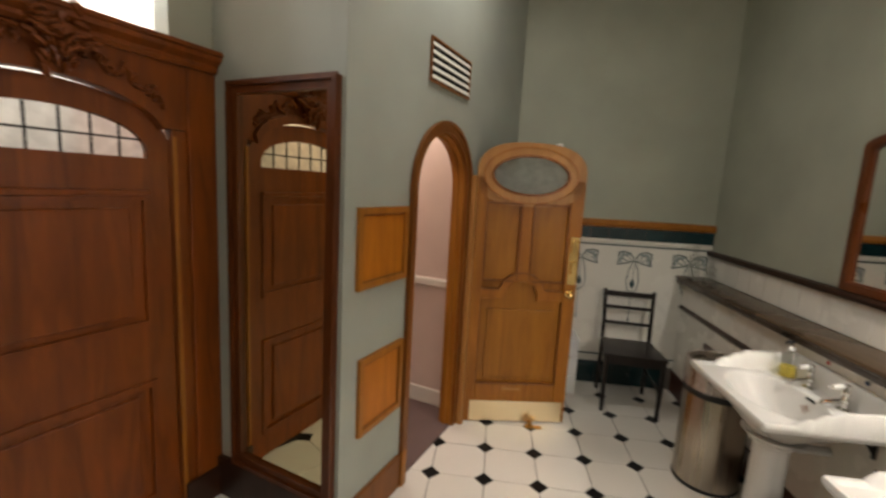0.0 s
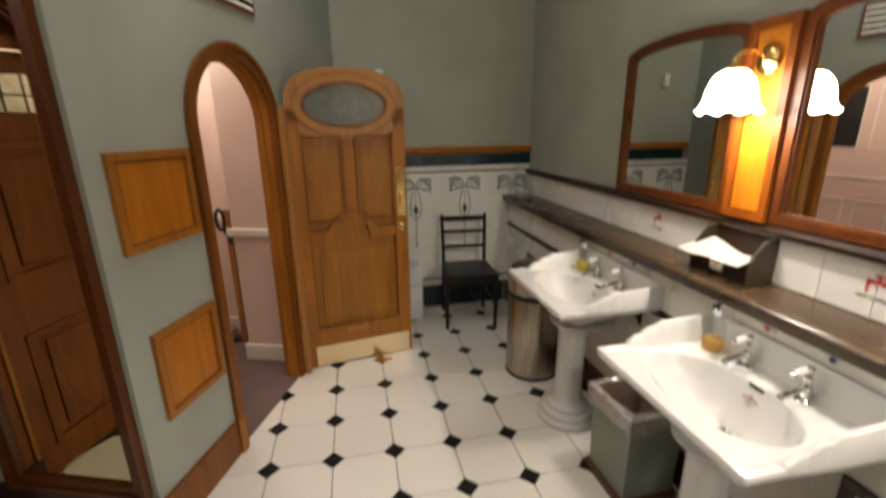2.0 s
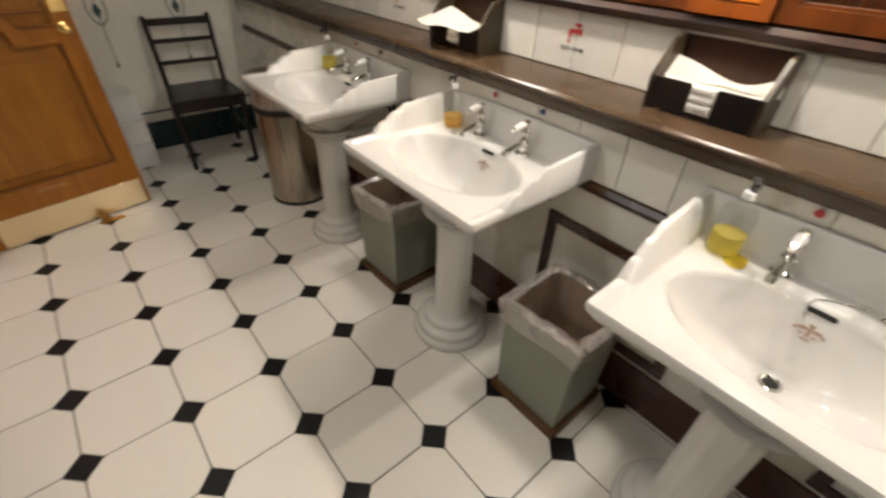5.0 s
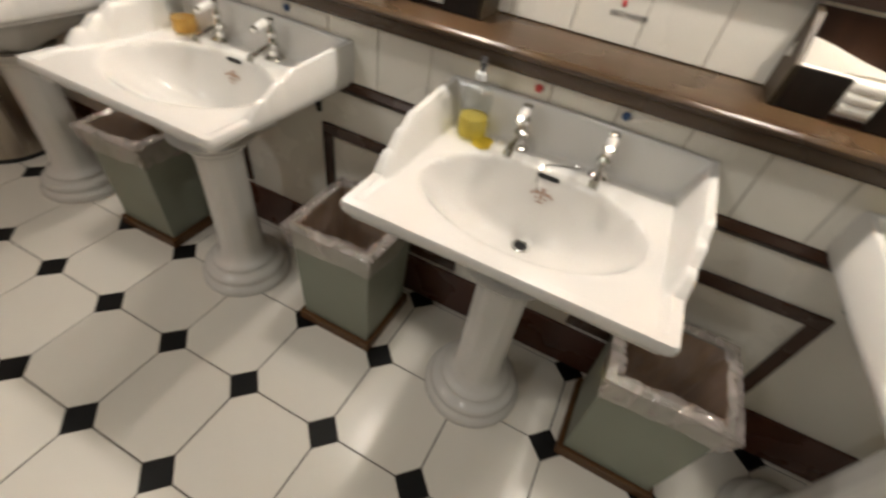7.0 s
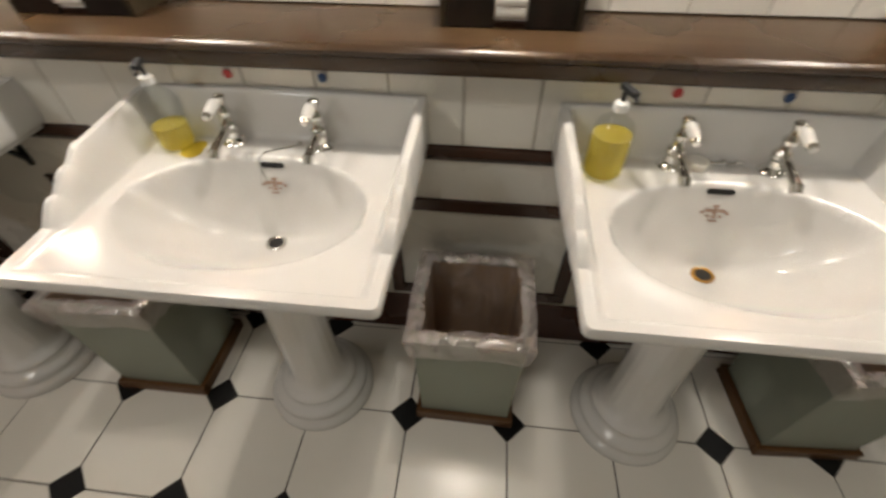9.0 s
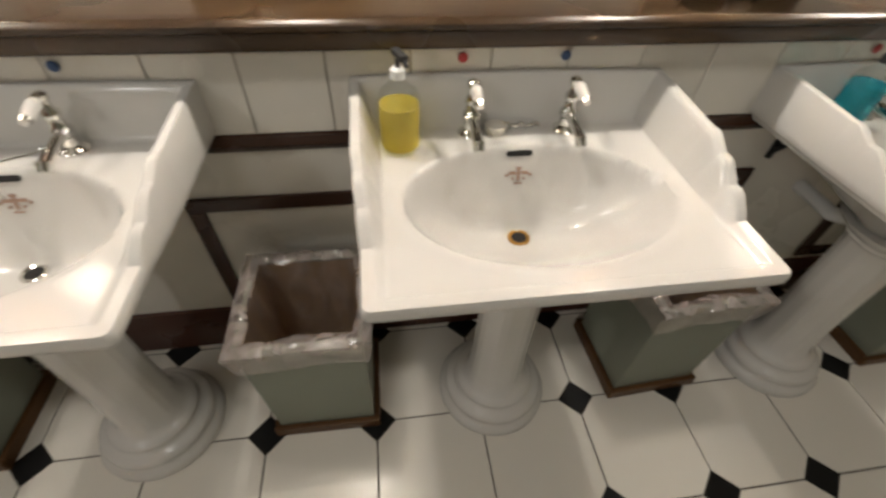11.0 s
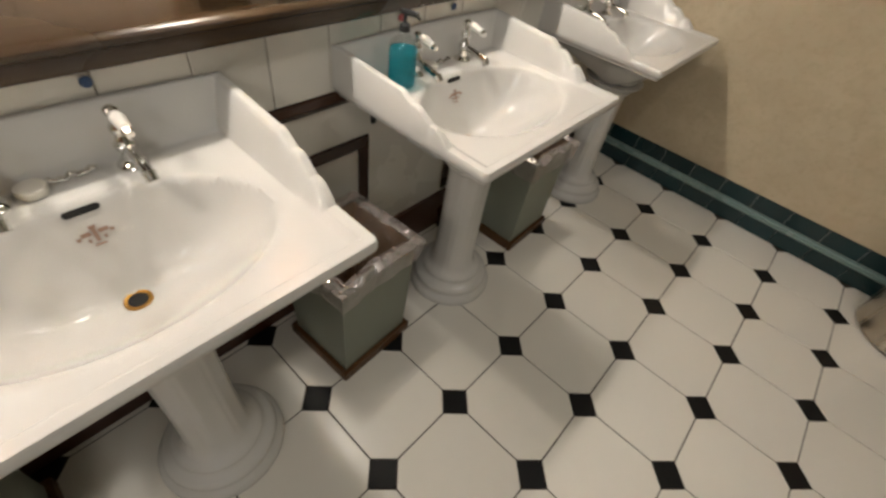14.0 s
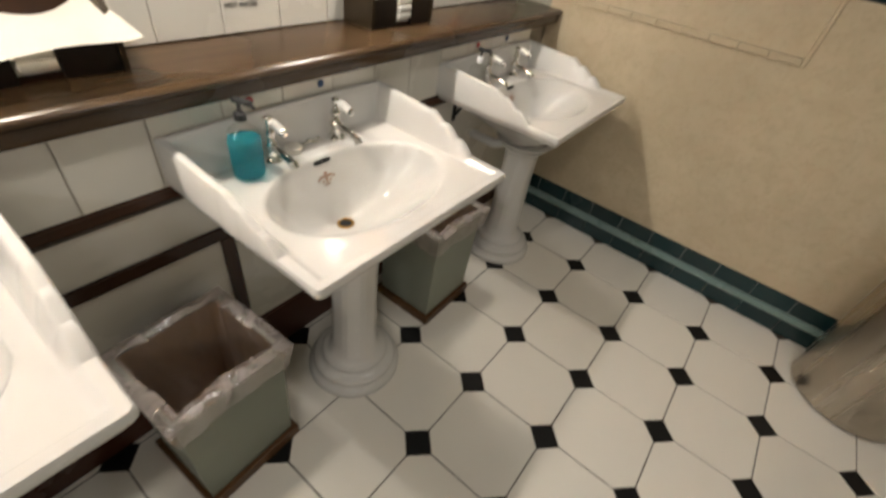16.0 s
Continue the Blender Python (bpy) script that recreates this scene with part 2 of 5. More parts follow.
def film(name, lo, hi, gloss):
    m, n, l, b = material(name, (0.78, 0.68, 0.64), 0.10)
    s = noise_node(n, l, 5, 2, (1.6, 1.6, 0.7))
    s.inputs["Distortion"].default_value = 2.2
    fine = noise_node(n, l, 34, 3, (1.4, 1.4, 0.8))
    fine.inputs["Distortion"].default_value = 1.5
    add = n.new("ShaderNodeMath")
    add.operation, add.inputs[1].default_value = "MULTIPLY_ADD", 0.06
    l.new(fine.outputs[0], add.inputs[0])
    l.new(s.outputs[0], add.inputs[2])
    bump(n, l, b, add.outputs[0], 0.6, 0.03)
    t, mix = n.new("ShaderNodeBsdfTransparent"), n.new("ShaderNodeMixShader")
    t.inputs[0].default_value = (0.97, 0.95, 0.935, 1)
    r = ramp(n, l, s.outputs[0], [(0.35, (lo,) * 3), (0.7, (hi,) * 3)])
    l.new(r.outputs[0], mix.inputs[0])
    l.new(t.outputs[0], mix.inputs[1])
    l.new(b.outputs[0], mix.inputs[2])
    gl, shine = n.new("ShaderNodeBsdfGlossy"), n.new("ShaderNodeMixShader")
    gl.inputs["Roughness"].default_value = 0.09
    l.new(b.inputs["Normal"].links[0].from_socket, gl.inputs["Normal"])
    shine.inputs[0].default_value = gloss
    l.new(mix.outputs[0], shine.inputs[1])
    l.new(gl.outputs[0], shine.inputs[2])
    l.new(shine.outputs[0], n["Material Output"].inputs[0])
    return m


LINER = film("clear_bin_liner", 0.10, 0.36, 0.12)
LINER_SKIRT = film("folded_liner_skirt", 0.22, 0.42, 0.10)
LINER_FOLD = film("folded_liner_rim", 0.25, 0.55, 0.16)


def glowing(name, colour, strength):
    m, n, l, b = material(name, (0.9, 0.86, 0.78), 0.3)
    b.inputs["Emission Color"].default_value = (*colour, 1)
    b.inputs["Emission Strength"].default_value = strength
    return m


def opal(name, colour, strength, through_glass):
    """Lit opal glass that also lets some of the bulb's light through."""
    m = glowing(name, colour, strength)
    n, l = m.node_tree.nodes, m.node_tree.links
    t, mix = n.new("ShaderNodeBsdfTransparent"), n.new("ShaderNodeMixShader")
    mix.inputs[0].default_value = through_glass
    l.new(n["Principled BSDF"].outputs[0], mix.inputs[1])
    l.new(t.outputs[0], mix.inputs[2])
    l.new(mix.outputs[0], n["Material Output"].inputs[0])
    return m


SHADE = opal("lit_opal_glass", (1.0, 0.92, 0.82), 16.0, 0.15)
# weak glow for the added ceiling dishes
ADDED_DIM_OPAL = glowing("added_dim_opal", (1.0, 0.93, 0.86), 2.0)


# ---- mesh helpers ----
def box(bm, x0, x1, y0, y1, z0, z1, bevel=0.0):
    vs = [bm.verts.new((x, y, z)) for z in (z0, z1) for y in (y0, y1) for x in (x0, x1)]
    fs = [bm.faces.new([vs[i] for i in q]) for q in ((0, 2, 3, 1), (4, 5, 7, 6), (0, 1, 5, 4), (1, 3, 7, 5), (3, 2, 6, 7), (2, 0, 4, 6))]
    if bevel:
        es = list({e for f in fs for e in f.edges})
        bmesh.ops.bevel(bm, geom=es, offset=bevel, segments=2, affect="EDGES", profile=0.5)
    return bm


def cube(x0, x1, y0, y1, z0, z1, bevel=0.0):
    return box(bmesh.new(), x0, x1, y0, y1, z0, z1, bevel)


def prism(pts, axis, a, b, bm=None):
    """A flat outline pushed along an axis from a to b. axis x: (y, z) points; y: (x, z); z: (x, y)."""
    bm = bm or bmesh.new()
    put = {"x": lambda p, q: (q, p[0], p[1]), "y": lambda p, q: (p[0], q, p[1]), "z": lambda p, q: (p[0], p[1], q)}[axis]
    lo, hi = [bm.verts.new(put(p, a)) for p in pts], [bm.verts.new(put(p, b)) for p in pts]
    fs = [bm.faces.new(lo), bm.faces.new(hi[::-1])]
    for i in range(len(pts)):
        j = (i + 1) % len(pts)
        fs.append(bm.faces.new((lo[i], hi[i], hi[j], lo[j])))
    bmesh.ops.recalc_face_normals(bm, faces=fs)
    return bm


def band(outer, inner, axis, a, b, bm=None, closed=True):
    """A ring between two outlines of equally many points, pushed along an axis."""
    bm = bm or bmesh.new()
    put = {"x": lambda p, q: (q, p[0], p[1]), "y": lambda p, q: (p[0], q, p[1]), "z": lambda p, q: (p[0], p[1], q)}[axis]
    rings = [[bm.verts.new(put(p, q)) for p in pts] for q in (a, b) for pts in (outer, inner)]
    o0, i0, o1, i1 = rings
    n, fs = len(outer), []
    for i in range(n if closed else n - 1):
        j = (i + 1) % n
        for A, B in ((o0, i0), (i0, i1), (i1, o1), (o1, o0)):
            fs.append(bm.faces.new((A[i], A[j], B[j], B[i])))
    if not closed:
        for k in (0, n - 1):
            fs.append(bm.faces.new((o0[k], i0[k], i1[k], o1[k])))
    bmesh.ops.recalc_face_normals(bm, faces=fs)
    return bm


def lathe(profile, seg=24, bm=None, at=(0, 0, 0), shape=None):
    bm = bm or bmesh.new()
    rings = []
    for k, (r, z) in enumerate(profile):
        ring = []
        for i in range(seg):
            a = 2 * math.pi * i / seg
            q = r * (shape(a, k, z) if shape else 1)
            ring.append(bm.verts.new((at[0] + q * math.cos(a), at[1] + q * math.sin(a), at[2] + z)))
        rings.append(ring)
    fs = []
    for A, B in zip(rings, rings[1:]):
        for i in range(seg):
            j = (i + 1) % seg
            fs.append(bm.faces.new((A[i], A[j], B[j], B[i])))
    fs += [bm.faces.new(rings[0][::-1]), bm.faces.new(rings[-1])]
    bmesh.ops.recalc_face_normals(bm, faces=fs)
    return bm


def tube(bm, p0, p1, r0, r1=None, seg=12):
    p0, p1 = Vector(p0), Vector(p1)
    r1 = r0 if r1 is None else r1
    q = (p1 - p0).to_track_quat("Z", "Y").to_matrix()
    rings = []
    for p, r in ((p0, r0), (p1, r1)):
        rings.append([bm.verts.new(p + q @ Vector((r * math.cos(2 * math.pi * i / seg), r * math.sin(2 * math.pi * i / seg), 0))) for i in range(seg)])
    for i in range(seg):
        j = (i + 1) % seg
        bm.faces.new((rings[0][i], rings[0][j], rings[1][j], rings[1][i]))
    bm.faces.new(rings[0][::-1])
    bm.faces.new(rings[1])
    return bm


def chain_tube(bm, pts, r, seg=10):
    for a, b in zip(pts, pts[1:]):
        tube(bm, a, b, r, r, seg)
        bmesh.ops.create_uvsphere(bm, u_segments=seg, v_segments=6, radius=r, matrix=Matrix.Translation(b))
    return bm


def mesh(name, bm, mat, smooth=False, angle=40):
    me = bpy.data.meshes.new(name)
    bm.to_mesh(me)
    bm.free()
    me.materials.append(mat)
    if smooth:
        me.shade_smooth()
        me.set_sharp_from_angle(angle=radians(angle))
    return me


def part(name, bm, mat, parent, label="", smooth=False):
    ob = new(name, mesh(name, bm, mat, smooth))
    ob.parent = parent
    if label:
        ob["label"] = label
    return ob


def thing(name, label, category, group="", m=None):
    ob = new(name)
    ob.empty_display_size = 0.05
    ob.matrix_basis = m or Matrix()
    return tagged(ob, label, category, group)


def structure(name, bm, mat, label="", m=None, smooth=False):
    ob = new(name, mesh(name, bm, mat, smooth))
    ob.matrix_basis = m or Matrix()
    return tagged(ob, label, name.split("_")[0], "", "structure")


def piece(name, me, parent, x, y, z, rz=0.0):
    ob = new(name, me)
    ob.parent = parent
    ob.matrix_basis = pose(x, y, z, 0, 0, rz)
    return ob


def arc(cx, cz, rx, rz, a0, a1, n):
    return [(cx + rx * math.cos(radians(a0 + (a1 - a0) * i / n)), cz + rz * math.sin(radians(a0 + (a1 - a0) * i / n))) for i in range(n + 1)]


def smoothstep(a, b, x):
    t = min(1, max(0, (x - a) / (b - a)))
    return t * t * (3 - 2 * t)


# ---- the room ----
H = 3.4
XW, XL = 1.757, 1.575          # upper wall face, boxed-out lower wall face
YN, YS = 2.745, -4.33          # far wall and end wall
ANG = 19.4
CS, SN = math.cos(radians(ANG)), math.sin(radians(ANG))
O = (-0.645, 0.627)            # corner between mirror wall and doorway wall
DIAG = pose(O[0], O[1], 0, 0, 0, 90 - ANG)        # x along the doorway wall, room on -y
MIRW = pose(O[0], O[1], 0, 0, 0, 180 - ANG)       # x along the mirror wall, room on +y
CUBC = (O[0] - CS * 0.775, O[1] + SN * 0.775)
CUB = pose(CUBC[0], CUBC[1], 0, 0, 0, 270 - ANG)  # x along the cubicle front, room on +y

structure("wall_east", cube(XW, XW + 0.15, YS - 0.15, YN + 0.15, 0, H), PAINT, "sage green painted plaster wall above the washbasins")
structure("wall_north", cube(0.05, XW, YN, YN + 0.15, 0, H), PAINT, "sage green plaster wall over a tiled dado")
structure("wall_south", cube(-2.1, XW, YS - 0.15, YS, 0, H), PAINT, "painted wall over cream tiled dado")
structure("wall_west", cube(-2.15, -2.0, YS - 0.15, -0.75, 0, H), PAINT, "plain sage painted wall")
structure("ceiling", cube(-4.2, 2.2, -4.6, 4.6, H, H + 0.1), CEILING, "off-white painted ceiling")
structure("lower_wall_east", cube(XL + 0.006, XW, YS, YN, 0, 0.975), GROUT_PALE, "boxed-out tiled wall below the ledge")

# doorway wall with an arched opening
S0, S1, SPR, TOP = 0.550, 1.208, 1.64, 1.965
L = 2.255
opening = [(S0, 0), (S0, SPR)] + [(x, z) for x, z in arc((S0 + S1) / 2, SPR, (S1 - S0) / 2, TOP - SPR, 180, 0, 20)][1:-1] + [(S1, SPR), (S1, 0)]
structure("wall_west_doorway", prism([(0, 0)] + opening + [(L, 0), (L, H), (0, H)], "y", 0, 0.085), PAINT_PALE, "sage green wall with arched doorway", DIAG)
structure("wall_mirror", cube(0.085, 0.79, -0.13, 0, 0, H), PAINT_PALE, "sage green wall behind the tall mirror", MIRW)
structure("wall_cubicle_pier", cube(0, 0.2, -0.1, -0.002, 2.19, H), PAINT, "dark sage pier above the cubicle front", CUB)
structure("wall_cubicle_side", cube(1.3, 1.95, -0.12, 0, 0, H), PAINT, "sage painted wall beside the cubicle", CUB)
structure("wall_cubicle_back", cube(-0.3, 2.2, -1.35, -1.25, 0, H), CEILING, "brightly lit pale wall inside the cubicle", CUB)
structure("wall_cubicle_end", cube(-0.1, 0, -1.3, -0.1, 0, H), CREAM, "pale wall inside the cubicle", CUB)
structure("wall_cubicle_far", cube(1.5, 1.6, -1.3, -0.12, 0, H), CREAM, "pale wall inside the cubicle", CUB)
structure("wall_back", cube(-4.0, -2.0, -1.0, -0.85, 0, H), PAINT, "plain painted wall")

# the corridor behind the arch
structure("carpet", prism([(S0 - 0.2, 0.006), (S1 + 0.25, 0.006), (2.3, 1.65), (0.25, 1.65)], "z", -0.05, 0.010), CARPET, "mauve brown fitted carpet in the corridor", DIAG)
structure("corridor_wall_near", cube(1.38, 1.50, 0.085, 0.46, 0, 2.6), CREAM, "cream corridor wall with dado rail", DIAG)
structure("corridor_wall_side", cube(1.50, 2.3, 0.38, 0.46, 0, 2.6), CREAM, "cream corridor wall", DIAG)
structure("corridor_wall_far", cube(1.80, 1.90, 0.46, 1.6, 0, 2.6), CREAM, "cream corridor wall with dado rail", DIAG)
structure("corridor_wall_back", cube(0.20, 2.3, 1.6, 1.7, 0, 2.6), CREAM, "cream corridor wall", DIAG)
structure("corridor_wall_end", cube(0.20, 0.30, 0.086, 1.6, 0, 2.6), CREAM, "cream corridor wall", DIAG)
structure("corridor_ceiling", cube(0.20, 2.3, 0.086, 1.7, 2.6, 2.7), CEILING, "white corridor ceiling", DIAG)
for nm, b in (("baseboard_corridor_near", (1.358, 1.38, 0.09, 0.482, 0.01, 0.13)), ("baseboard_corridor_end", (1.38, 1.80, 0.46, 0.482, 0.01, 0.13)),
              ("baseboard_corridor_far", (1.778, 1.80, 0.482, 1.578, 0.01, 0.13)), ("baseboard_corridor_back", (0.30, 0.955, 1.578, 1.6, 0.01, 0.14))):
    structure(nm, cube(*b, 0.006), WHITE_GLOSS, "white gloss skirting board", DIAG)
for nm, b in (("trim_dado_near", (1.35, 1.38, 0.09, 0.49, 0.925, 0.985)), ("trim_dado_far", (1.77, 1.80, 0.46, 1.57, 0.925, 0.985)), ("trim_dado_back", (0.30, 0.955, 1.57, 1.6, 0.915, 0.98))):
    structure(nm, cube(*b, 0.012), WHITE_GLOSS, "white gloss moulded dado rail", DIAG)

# timber round the arched doorway
def arch_ring(o, i, z0=0.0):
    """Outer and inner outline of the casing: o and i are its reaches past the opening."""
    def line(d):
        c, r, t = (S0 + S1) / 2, (S1 - S0) / 2 + d, TOP - SPR + d
        return [(S0 - d, z0), (S0 - d, SPR)] + arc(c, SPR, r, t, 180, 0, 24)[1:-1] + [(S1 + d, SPR), (S1 + d, z0)]
    return line(o), line(i)


door_frame = tagged(new("door_1", None), "arched oak door casing in the sage wall", "door frame", "", "structure")
door_frame.matrix_basis = DIAG
part("casing", band(*arch_ring(0.045, -0.012), "y", -0.018, 0.004, closed=False), OAK_DARK_AND_GROOVE, door_frame, "", True)
part("casing_bead", band(*arch_ring(0.052, 0.030), "y", -0.028, -0.018, closed=False), OAK_DARK_AND_GROOVE, door_frame, "", True)
part("lining", band(*arch_ring(-0.002, -0.024), "y", 0.004, 0.088, closed=False), OAK, door_frame, "varnished reveal lining", True)
part("door_stop", band(*arch_ring(-0.024, -0.036), "y", 0.04, 0.06, closed=False), OAK, door_frame, "", True)
part("hanging_post", cube(S1 + 0.030, S1 + 0.075, -0.055, -0.019, 0, 1.735, 0.004), OAK_PALE, door_frame, "pale oak hanging post")
part("plinth_block", cube(S0 - 0.060, S0 - 0.012, -0.034, -0.020, 0, 0.20, 0.004), OAK, door_frame)
structure("baseboard_doorway", cube(-0.022, S0 - 0.06, -0.022, 0.0, 0, 0.19, 0.005), OAK_DARK_AND_GROOVE, "brown varnished skirting board", DIAG)
structure("baseboard_mirror", cube(-0.02, 0.79, 0.0, 0.03, 0, 0.21, 0.006), MAHOGANY_DEEP, "dark mahogany plinth under the tall mirror", MIRW)
structure("baseboard_east", cube(XL - 0.012, XL + 0.006, YS, YN, 0, 0.185, 0.003), MAROON_TILE, "glazed maroon skirting under the basins")

# ledge and mouldings along the basin wall
ledge = [(1.519, 0.996), (1.519, 0.970), (1.524, 0.963), (1.534, 0.960), (1.575, 0.960), (1.575, 0.972), (XW, 0.972), (XW, 1.020), (1.522, 1.020), (1.512, 1.018), (1.506, 1.011), (1.506, 1.004), (1.511, 0.998)]
structure("shelf_ledge", prism(ledge, "y", YS + 0.002, YN - 0.002), SHELF, "polished dark brown wooden ledge above the basins", smooth=True)
structure("trim_mirror_rail", prism([(XW - 0.032, 1.205), (XW - 0.038, 1.225), (XW - 0.03, 1.24), (XW, 1.245), (XW, 1.20)], "y", YS, YN), MAHOGANY_DEEP, "dark mahogany moulding under the mirrors")
structure("trim_tile_rail", prism([(XL, 0.730), (XL - 0.010, 0.735), (XL - 0.018, 0.752), (XL - 0.010, 0.768), (XL, 0.772), (XL + 0.006, 0.772), (XL + 0.006, 0.73)], "y", YS, YN), BROWN_TILE, "glazed dark brown tile moulding", smooth=True)

# far wall dado
structure("trim_dado_north", prism([(YN - 0.03, 1.395), (YN - 0.04, 1.42), (YN - 0.03, 1.45), (YN, 1.455), (YN, 1.39)], "x", 0.13, XW), OAK, "varnished wooden dado rail")
structure("dado_north", cube(0.1, XW, YN - 0.008, YN, 0, 1.39), WHITE_TILE, "white glazed tile dado")
structure("trim_line_north", cube(0.1, XW, YN - 0.018, YN - 0.008, 1.262, 1.285, 0.003), WHITE_TILE, "white tile bead")
structure("trim_dark_line_north", cube(0.1, XW, YN - 0.0125, YN - 0.008, 1.235, 1.247), MOTIF, "dark glazed line")
structure("trim_low_line_north", cube(0.1, XL, YN - 0.0125, YN - 0.008, 0.262, 0.274), MOTIF, "dark glazed line above the skirting")

# end wall dado
structure("dado_south", cube(-2.0, XL, YS, YS + 0.006, 0, 1.39), GROUT_PALE, "bedding of the cream tiled dado")
structure("trim_dado_south", cube(-2.0, XW, YS, YS + 0.035, 1.39, 1.45, 0.008), OAK, "varnished wooden dado rail")
structure("trim_moulding_south", prism([(YS + 0.006, 0.118), (YS + 0.026, 0.116), (YS + 0.030, 0.108), (YS + 0.022, 0.102), (YS + 0.030, 0.096), (YS + 0.026, 0.088), (YS + 0.006, 0.086)], "x", -2.0, XL), TEAL_PALE, "pale teal glazed moulding", smooth=True)
structure("dado_east", cube(XL - 0.001, XL + 0.006, YS, YN, 0.185, 0.73), WHITE_TILE, "white glazed dado behind the basins")
structure("dado_south_field", cube(-2.0, XL, YS + 0.006, YS + 0.012, 0.205, 1.285), CREAM_GLAZE, "mottled cream glazed dado")


# ---- washbasins ----
BU, BV = 0.517, 0.325          # reach from the wall, half width
DECK, DRAIN_U = 0.796, 0.224
WING_U, WING_H = (0.225, 0.282, 0.340, 0.398), (0.086, 0.066, 0.040, 0.009)


def basin_top(u, v):
    a = abs(v)
    z = DECK
    # oval bowl, deepest behind its middle: steep at the back, gentle in front
    uc, ra, rb, ud = 0.290, 0.166, 0.252, 0.224
    du, dv, e = (u - ud) / ra, v / rb, (ud - uc) / ra
    q = du * du + dv * dv
    if q < 1e-12:
        r = 0.0
    else:
        r = q / (math.sqrt((e * du) ** 2 + q * (1 - e * e)) - e * du)
    if r < 1:
        side = dv * dv / q if q > 1e-12 else 0.5
        rear = smoothstep(-0.6, 0.6, -du / math.sqrt(q)) if q > 1e-12 else 0.5
        z -= 0.168 * (1 - r ** (2.0 + 0.8 * side + 0.4 * rear)) ** (1.15 - 0.2 * side + 0.4 * rear * (1 - side))
    z -= 0.006 * (1 - smoothstep(0.95, 1.07, r))
    # raised lip round the deck
    lip = max(smoothstep(BU - 0.027, BU - 0.020, u), smoothstep(BV - 0.027, BV - 0.020, a))
    z += 0.008 * lip
    # sloping upstand at the back and scalloped wings at the sides
    back = 1 - smoothstep(0.012, 0.052, u)
    rise = 0.900 - DECK - 0.006 * (v / BV) ** 2
    z = z + (DECK + rise - z) * back
    wing = smoothstep(BV - 0.040, BV - 0.014, a)
    if wing > 0:
        z = max(z, DECK + wing_height(u) * wing)
    return z


def wing_height(u):
    """A straight slope from the wall, then three scallops that step down to the lip."""
    if u < WING_U[0]:
        return 0.097 - 0.059 * max(0, u - 0.04)
    for u0, u1, h0, h1 in zip(WING_U, WING_U[1:], WING_H, WING_H[1:]):
        if u < u1:
            q = (u - u0) / (u1 - u0)
            return h0 + 0.003 * math.sin(math.pi * min(1, q * 1.5)) - (h0 - h1) * q ** 2.0
    return 0.008


def edge_lines(lo, hi, fine, coarse, ends):
    out, x = [lo], lo
    while x < hi - 1e-4:
        x += fine if (x - lo < ends or hi - x < ends + fine) else coarse
        out.append(min(x, hi))
    if out[-1] - out[-2] < fine * 0.3:
        out.pop(-2)
    return out


def rounded(u, v, r=0.013):
    du, dv = u - (BU - r), abs(v) - (BV - r)
    if du > 0 and dv > 0:
        k = max(du, dv) / math.hypot(du, dv)
        return BU - r + du * k, math.copysign(BV - r + dv * k, v)
    return u, v


def basin_body():
    bm = bmesh.new()
    us, vs = edge_lines(0, BU, 0.0032, 0.0048, 0.048), edge_lines(-BV, BV, 0.0032, 0.008, 0.056)
    grid = [[None] * len(vs) for _ in us]
    for i, u in enumerate(us):
        for j, v in enumerate(vs):
            x, y = rounded(u, v)
            z = basin_top(x, y)
            flare = smoothstep(BV - 0.06, BV - 0.01, abs(y)) * max(0, z - DECK - 0.012) / 0.08
            grid[i][j] = bm.verts.new((-x, y + math.copysign(0.009 * flare, y), z))
    for i in range(len(us) - 1):
        for j in range(len(vs) - 1):
            bm.faces.new((grid[i][j], grid[i + 1][j], grid[i + 1][j + 1], grid[i][j + 1]))
    # rolled edge and underside
    rim = [grid[i][0] for i in range(len(us))] + [grid[-1][j] for j in range(1, len(vs))] + [grid[i][-1] for i in range(len(us) - 2, -1, -1)]
    rim += [grid[0][j] for j in range(len(vs) - 2, 0, -1)]
    last = rim
    for k, (inset, drop) in enumerate(((-0.0025, None), (-0.004, 0.796), (-0.004, 0.784), (0.001, 0.777), (0.010, 0.773), (0.014, 0.764), (0.045, 0.748), (0.085, 0.715), (0.13, 0.665), (0.17, 0.628), (0.20, 0.588))):
        ring = []
        for w in rim:
            u, v = -w.co.x, w.co.y
            cu, cv = 0.26, 0.0
            d = math.hypot(u - cu, v - cv)
            kx = 1 - inset / d
            if inset > 0.04:
                e = math.hypot((u - cu) / 0.9, v) or 1
                target = 0.35 - inset * 1.25
                blend = (inset - 0.01) / 0.16
                kx = (1 - blend) * (1 - inset / d) + blend * target / e * 0.9
            z = w.co.z - 0.004 if drop is None else drop
            nu = max(0.0, cu + (u - cu) * kx)
            ring.append(bm.verts.new((-nu, cv + (v - cv) * kx, z)))
        for i in range(len(rim)):
            j = (i + 1) % len(rim)
            bm.faces.new((last[i], last[j], ring[j], ring[i]))
        last = ring
    bm.faces.new(last)
    bmesh.ops.recalc_face_normals(bm, faces=bm.faces)
    return bm


def facet(a, k, z):
    """Eight flats up the shaft, round at foot and cap."""
    w = smoothstep(0.10, 0.16, z) * (1 - smoothstep(0.56, 0.60, z))
    t = (a + math.pi / 8) % (math.pi / 4) - math.pi / 8
    flat = math.cos(math.pi / 8) / math.cos(t) * 1.04
    groove = 1 - 0.06 * math.exp(-((abs(t) - math.pi / 8) / 0.07) ** 2)
    return (1 - w) + w * flat * groove


